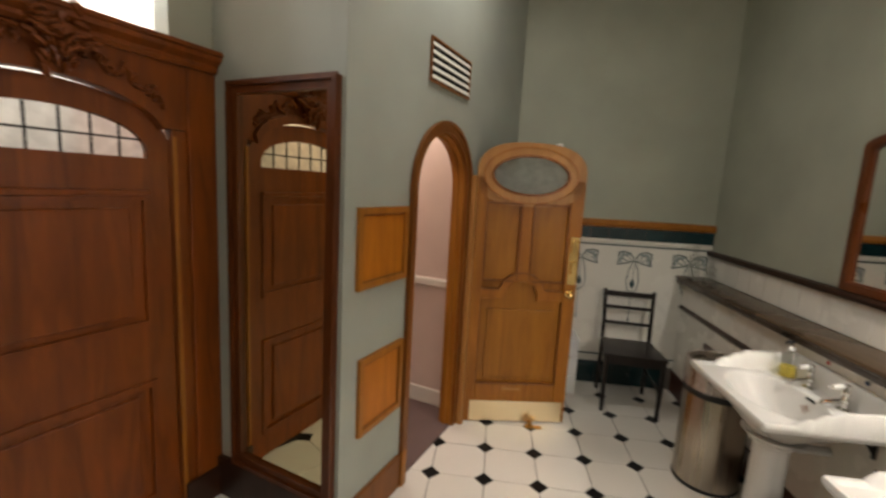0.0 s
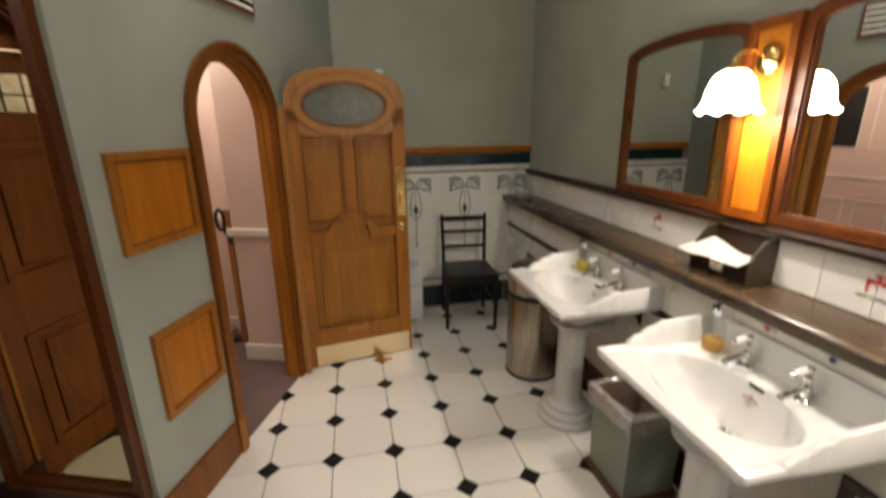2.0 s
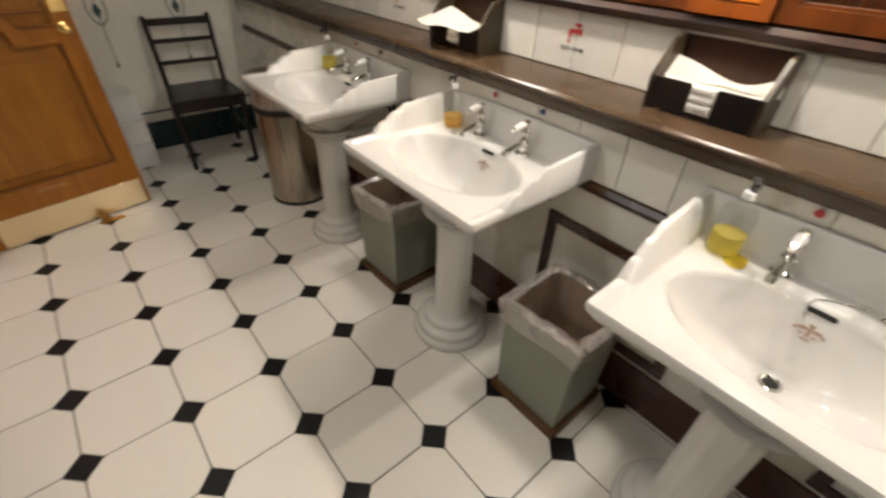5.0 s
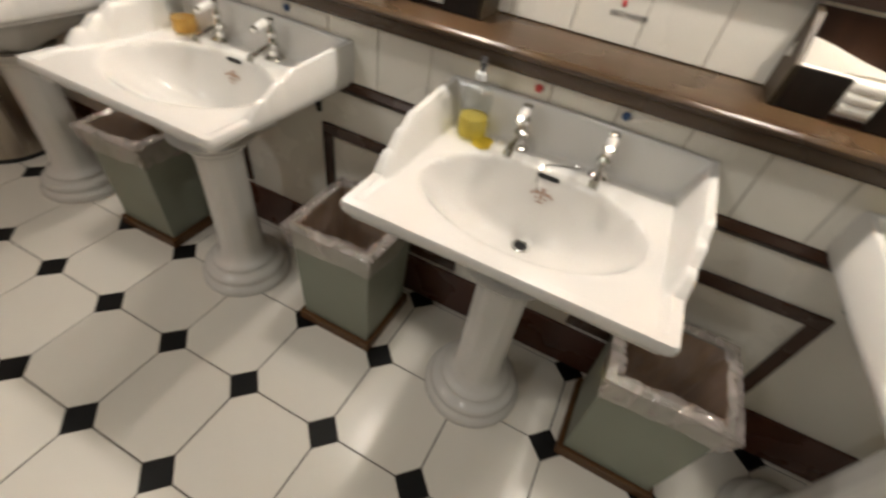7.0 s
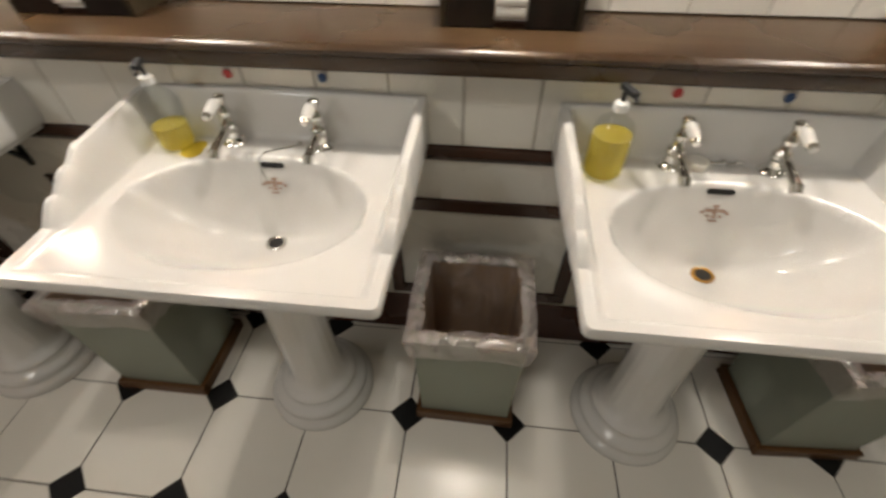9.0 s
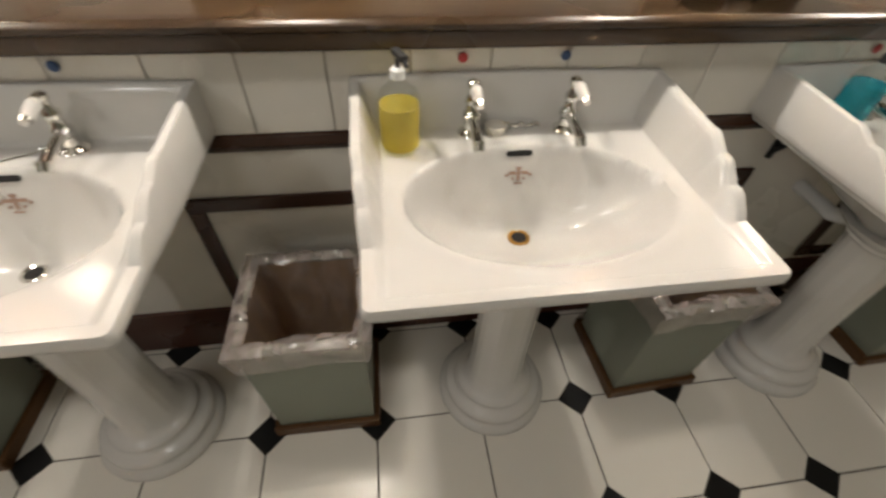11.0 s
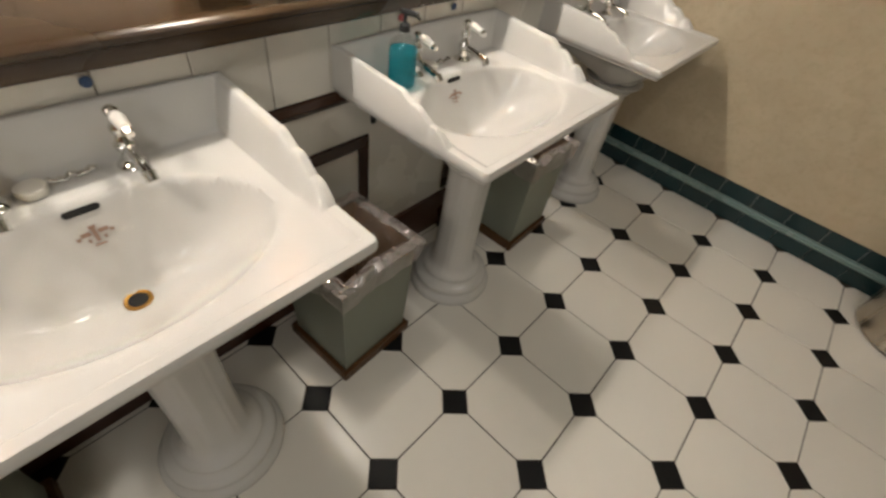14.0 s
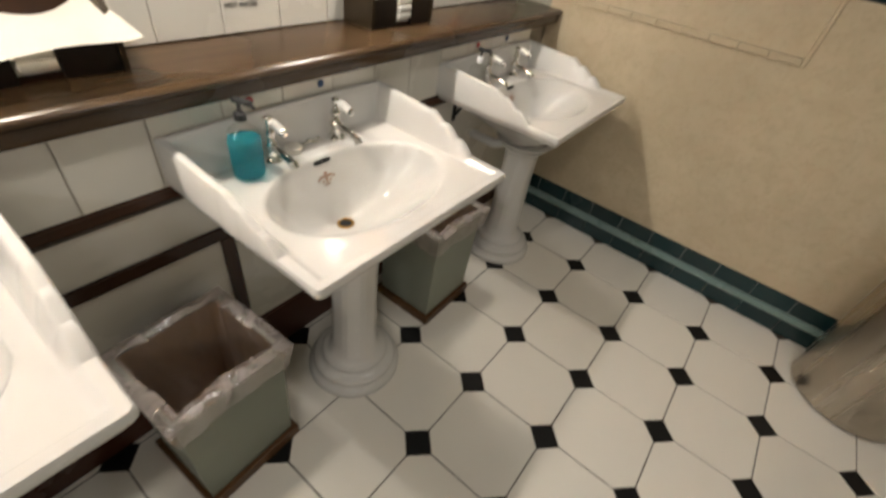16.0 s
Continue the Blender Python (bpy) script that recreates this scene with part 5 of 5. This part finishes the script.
def make_bin(y, turn, seed):
    t = thing("waste_bin", "sage painted wooden waste bin with brown base trim", "waste bin", "bins between washbasins", pose(1.368, y, 0, 0, 0, turn))
    HX, HY, HT = 0.122, 0.130, 0.455
    walls = bmesh.new()
    lo_o, hi_o = square_ring(walls, HX, HY, 0.012, 1), square_ring(walls, HX + 0.010, HY + 0.010, HT, 1)
    hi_i, lo_i = square_ring(walls, HX + 0.000, HY + 0.000, HT, 1), square_ring(walls, HX - 0.010, HY - 0.010, 0.03, 1)
    for A, B in ((lo_o, hi_o), (hi_o, hi_i), (hi_i, lo_i)):
        for i in range(4):
            walls.faces.new((A[i], A[(i + 1) % 4], B[(i + 1) % 4], B[i]))
    walls.faces.new(lo_i)
    walls.faces.new(lo_o[::-1])
    bmesh.ops.recalc_face_normals(walls, faces=walls.faces)
    part("body", walls, BIN_PAINT, t)
    inside = bmesh.new()
    a, b = square_ring(inside, HX - 0.002, HY - 0.002, HT - 0.004, 1), square_ring(inside, HX - 0.012, HY - 0.012, 0.034, 1)
    for i in range(4):
        inside.faces.new((a[i], b[i], b[(i + 1) % 4], a[(i + 1) % 4]))
    inside.faces.new(b)
    part("inner_lining", inside, BIN_INSIDE, t, "bare brown board inside")
    trim = bmesh.new()
    for sx in (-1, 1):
        box(trim, sx * (HX + 0.009) - 0.008, sx * (HX + 0.009) + 0.008, -HY - 0.017, HY + 0.017, 0, 0.042, 0.003)
    for sy in (-1, 1):
        box(trim, -HX, HX, sy * (HY + 0.009) - 0.008, sy * (HY + 0.009) + 0.008, 0, 0.042, 0.003)
    part("base_trim", trim, BIN_BASE, t, "brown wooden base trim")
    rr = random.Random(seed)
    rr.phase = seed * 0.7
    bag = bmesh.new()
    n = 14
    sizes = ((0.018, -0.082, 0.0035, 0.007), (0.024, -0.045, 0.003, 0.003), (0.029, -0.006, 0.002, 0.003), (0.029, 0.003, 0.002, 0.003),
             (0.008, 0.012, 0.004, 0.006), (-0.010, 0.004, 0.005, 0.005), (-0.016, -0.06, 0.007, 0.006), (-0.024, -0.17, 0.010, 0.008), (-0.032, -0.33, 0.012, 0.008))
    rings = [square_ring(bag, HX + d, HY + d, HT + z, n, j, rr, drop) for d, z, j, drop in sizes]
    sheets = {"folded_skirt": (0, 2), "folded_rim": (2, 5), "bag": (5, 8)}
    liner = thing("bin_liner", "crumpled clear plastic liner folded over the bin rim", "bin liner", "bin liners", pose(1.368, y, 0, 0, 0, turn))
    for nm, (k0, k1) in sheets.items():
        film_bm = bmesh.new()
        loops = [[film_bm.verts.new(v.co) for v in ring] for ring in rings[k0:k1 + 1]]
        for A, B in zip(loops, loops[1:]):
            for i in range(len(A)):
                j = (i + 1) % len(A)
                film_bm.faces.new((A[i], A[j], B[j], B[i]))
        if nm == "bag":
            film_bm.faces.new(loops[-1])
        part(nm, film_bm, {"folded_skirt": LINER_SKIRT, "folded_rim": LINER_FOLD, "bag": LINER}[nm], liner, "", True)
    bag.free()


for k, (y, turn) in enumerate(((0.495, 1), (-0.432, 0), (-1.417, -1), (-2.408, 3), (-3.320, 1))):
    make_bin(y, turn, 20 + k)


def steel_bin(x, y, r, h, label, bagged):
    t = thing("steel_bin", label, "waste bin", "steel bins", pose(x, y, 0))
    part("drum", lathe([(r - 0.004, 0.012), (r, 0.016), (r, h), (r - 0.002, h + 0.003), (r - 0.006, h), (r - 0.006, 0.03), (0.002, 0.028)], 48), STEEL, t, "", True)
    part("rim", lathe([(r - 0.007, h - 0.004), (r + 0.0025, h - 0.004), (r + 0.0035, h + 0.002), (r, h + 0.005), (r - 0.007, h + 0.004)], 48), STEEL, t, "", True)
    if bagged:
        part("foot_ring", lathe([(r + 0.003, 0), (r + 0.004, 0.010), (r + 0.002, 0.020), (r - 0.003, 0.021)], 48), RUBBER, t, "black rubber foot", True)
    if bagged:
        part("band", lathe([(r + 0.001, h - 0.185), (r + 0.005, h - 0.180), (r + 0.005, h - 0.150), (r + 0.001, h - 0.145)], 48), RUBBER, t, "black rubber band", True)
        rr = random.Random(4)
        bag = bmesh.new()
        rings = []
        for q, z, j in ((r + 0.006, h - 0.15, 0.0005), (r + 0.010, h - 0.07, 0.0016), (r + 0.009, h + 0.006, 0.0014), (r - 0.004, h + 0.012, 0.0014), (r - 0.02, h - 0.10, 0.003)):
            rings.append([bag.verts.new(((q + rr.gauss(0, j)) * math.cos(2 * math.pi * i / 40), (q + rr.gauss(0, j)) * math.sin(2 * math.pi * i / 40), z)) for i in range(40)])
        for A, B in zip(rings, rings[1:]):
            for i in range(40):
                bag.faces.new((A[i], A[(i + 1) % 40], B[(i + 1) % 40], B[i]))
        liner = thing("bin_liner", "clear plastic liner over the steel bin rim", "bin liner", "bin liners", pose(x, y, 0))
        part("bag", bag, LINER, liner, "", True)


steel_bin(1.315, 1.515, 0.172, 0.735, "tall brushed steel bin with black band beside basin", True)
steel_bin(-0.258, -4.125, 0.200, 0.72, "tall brushed steel bin against the end wall", False)

# unseen glowing dishes, added to go with the ceiling fill lamps
for y in (-1.0, 1.2, -3.1):
    cl = thing("added_ceiling_light", "unseen round opal ceiling light, added as fill", "ceiling light", "ceiling lights", pose(0.0, y, H))
    part("dish", lathe([(0.27, -0.002), (0.275, -0.02), (0.24, -0.05), (0.10, -0.062), (0.002, -0.064)], 32), ADDED_DIM_OPAL, cl, "", True)
    part("rim", lathe([(0.285, -0.001), (0.29, -0.02), (0.276, -0.024), (0.274, -0.001)], 32), BRASS, cl, "", True)

# ---- wall tiles, piece by piece ----
def slab(name, hy, hz, mat_, d=0.007, b=0.0016):
    bm = bmesh.new()
    rings = []
    for x, i in ((0, 0), (-d + b, 0), (-d, b)):
        rings.append([bm.verts.new((x, y, z)) for y, z in ((-hy + i, -hz + i), (hy - i, -hz + i), (hy - i, hz - i), (-hy + i, hz - i))])
    for A, B in zip(rings, rings[1:]):
        for i in range(4):
            bm.faces.new((A[i], A[(i + 1) % 4], B[(i + 1) % 4], B[i]))
    bm.faces.new(rings[-1])
    bmesh.ops.recalc_face_normals(bm, faces=bm.faces)
    return mesh(name, bm, mat_)


def tile_row(parent, face, x, y0, y1, z, pitch, phase, turn=0.0):
    """Tiles along y (turn 0, facing -x), along x facing -y (turn 90) or facing +y (turn -90)."""
    k = math.ceil((y0 - phase) / pitch)
    while phase + (k + 0.5) * pitch < y1:
        c = phase + (k + 0.5) * pitch
        j = random.uniform(-0.0005, 0.0003)
        if turn == 0:
            piece("tile", face, parent, x + j, c, z)
        else:
            piece("tile", face, parent, c, x + j, z, turn)
        k += 1


TP = 0.1655
backing_low = structure("tiles_low_east", cube(XL + 0.004, XL + 0.0055, YS, YN, 0.772, 0.966), GROUT_PALE, "row of white wall tiles under the ledge")
tile_row(backing_low, slab("tile", TP / 2 - 0.0013, 0.096, WHITE_TILE), XL + 0.0045, YS, YN, 0.869, TP, -1.365)
backing_up = structure("tiles_splash_east", cube(XW - 0.0035, XW - 0.002, YS, YN, 1.021, 1.204), GROUT_PALE, "row of white splashback tiles above the ledge")
tile_row(backing_up, slab("tile", TP / 2 - 0.0013, 0.090, WHITE_TILE), XW - 0.002, YS, YN, 1.1125, TP, -1.335)
teal_south = structure("baseboard_south", cube(-2.0, XL, YS + 0.002, YS + 0.007, 0.0, 0.205), MOTIF_PALE, "deep teal glazed skirting tiles")
low_teal, up_teal = slab("tile", 0.0812, 0.0415, TEAL_TILE, 0.010), slab("tile", 0.0812, 0.0415, TEAL_TILE, 0.004)
tile_row(teal_south, low_teal, YS + 0.006, -2.0, XL - 0.05, 0.044, 0.165, 0.04, -90)
tile_row(teal_south, up_teal, YS + 0.006, -2.0, XL - 0.05, 0.162, 0.165, 0.04, -90)
band_south = structure("tiles_band_south", cube(-2.0, XL, YS + 0.002, YS + 0.007, 1.287, 1.389), GROUT, "teal glazed tile border")
tile_row(band_south, slab("tile", 0.0815, 0.049, TEAL_TILE), YS + 0.006, -2.0, XW, 1.338, 0.165, 0.04, -90)
teal_north = structure("baseboard_north", cube(0.1, XL, YN - 0.013, YN - 0.0085, 0.0, 0.20), GROUT, "deep teal glazed skirting tiles")
tile_row(teal_north, slab("tile", 0.0735, 0.098, TEAL_TILE, 0.010), YN - 0.012, 0.12, XL, 0.10, 0.15, 0.02, 90)
band_north = structure("tiles_band_north", cube(0.1, XW, YN - 0.013, YN - 0.0085, 1.29, 1.389), GROUT, "teal glazed tile border")
tile_row(band_north, slab("tile", 0.0735, 0.048, TEAL_TILE), YN - 0.012, 0.12, XW, 1.340, 0.15, 0.02, 90)
relief = structure("trim_relief_south", cube(0.56, 1.50, YS + 0.012, YS + 0.0135, 1.060, 1.088), GROUT_PALE, "raised cream border tiles")
tile_row(relief, slab("tile", 0.052, 0.0125, CREAM_TILE, 0.010), YS + 0.0125, 0.56, 1.55, 1.074, 0.1065, 0.56, -90)
structure("trim_relief_south_side", cube(0.540, 0.556, YS + 0.012, YS + 0.020, 1.060, 1.285, 0.003), CREAM_TILE, "raised cream border strip")


# ---- floor tiles ----
P, HD = 0.31, 0.055
floor = structure("floor", cube(-2.2, XW, YS - 0.1, YN + 0.1, -0.06, -0.0035), GROUT_DARK, "white octagonal floor tiles with small black insets")


def flat_tile(name, pts, mat, inset=0.0012, depth=0.006, lift=0.0):
    bm = bmesh.new()
    lo = [bm.verts.new((x, y, -depth)) for x, y in pts]
    mid = [bm.verts.new((x, y, lift - inset)) for x, y in pts]
    n = len(pts)
    r = max(math.hypot(*p) for p in pts)
    hi = [bm.verts.new((x * (1 - inset / r), y * (1 - inset / r), lift)) for x, y in pts]
    bm.faces.new(hi)
    for A, B in ((lo, mid), (mid, hi)):
        for i in range(n):
            j = (i + 1) % n
            bm.faces.new((A[i], A[j], B[j], B[i]))
    return mesh(name, bm, mat)


hp, g = P / 2 - 0.0021, 0.0016
cut = P - HD - 0.0032
oct_pts = [(hp, -(cut - hp)), (hp, cut - hp), (cut - hp, hp), (-(cut - hp), hp), (-hp, cut - hp), (-hp, -(cut - hp)), (-(cut - hp), -hp), (cut - hp, -hp)]
octagon = flat_tile("tile", oct_pts, FLOOR_TILE)
inset_tile = flat_tile("inset_tile", [(HD - g, 0), (0, HD - g), (-HD + g, 0), (0, -HD + g)], BLACK_TILE)


def in_room(x, y, margin):
    """Whether a place lies on the room's side of doorway wall, mirror wall and cubicle."""
    dx, dy = x - O[0], y - O[1]
    s, out = dx * SN + dy * CS, dx * CS - dy * SN
    if s > 0:
        return out > -margin
    cx, cy = x - CUBC[0], y - CUBC[1]
    return cx * CS - cy * SN > -margin and x > -2.0 - margin


for i in range(-7, 6):
    for j in range(-15, 10):
        x, y = (i + 0.5) * P, (j + 0.5) * P
        if x < XW and YS - 0.14 < y < YN + 0.14 and in_room(x, y, 0.10):
            piece("tile", octagon, floor, x, y, random.uniform(-0.0004, 0.0004))
        x, y = i * P, j * P
        if x < XL and YS < y < YN and in_room(x, y, 0.02):
            piece("inset_tile", inset_tile, floor, x, y, random.uniform(-0.0004, 0.0002))
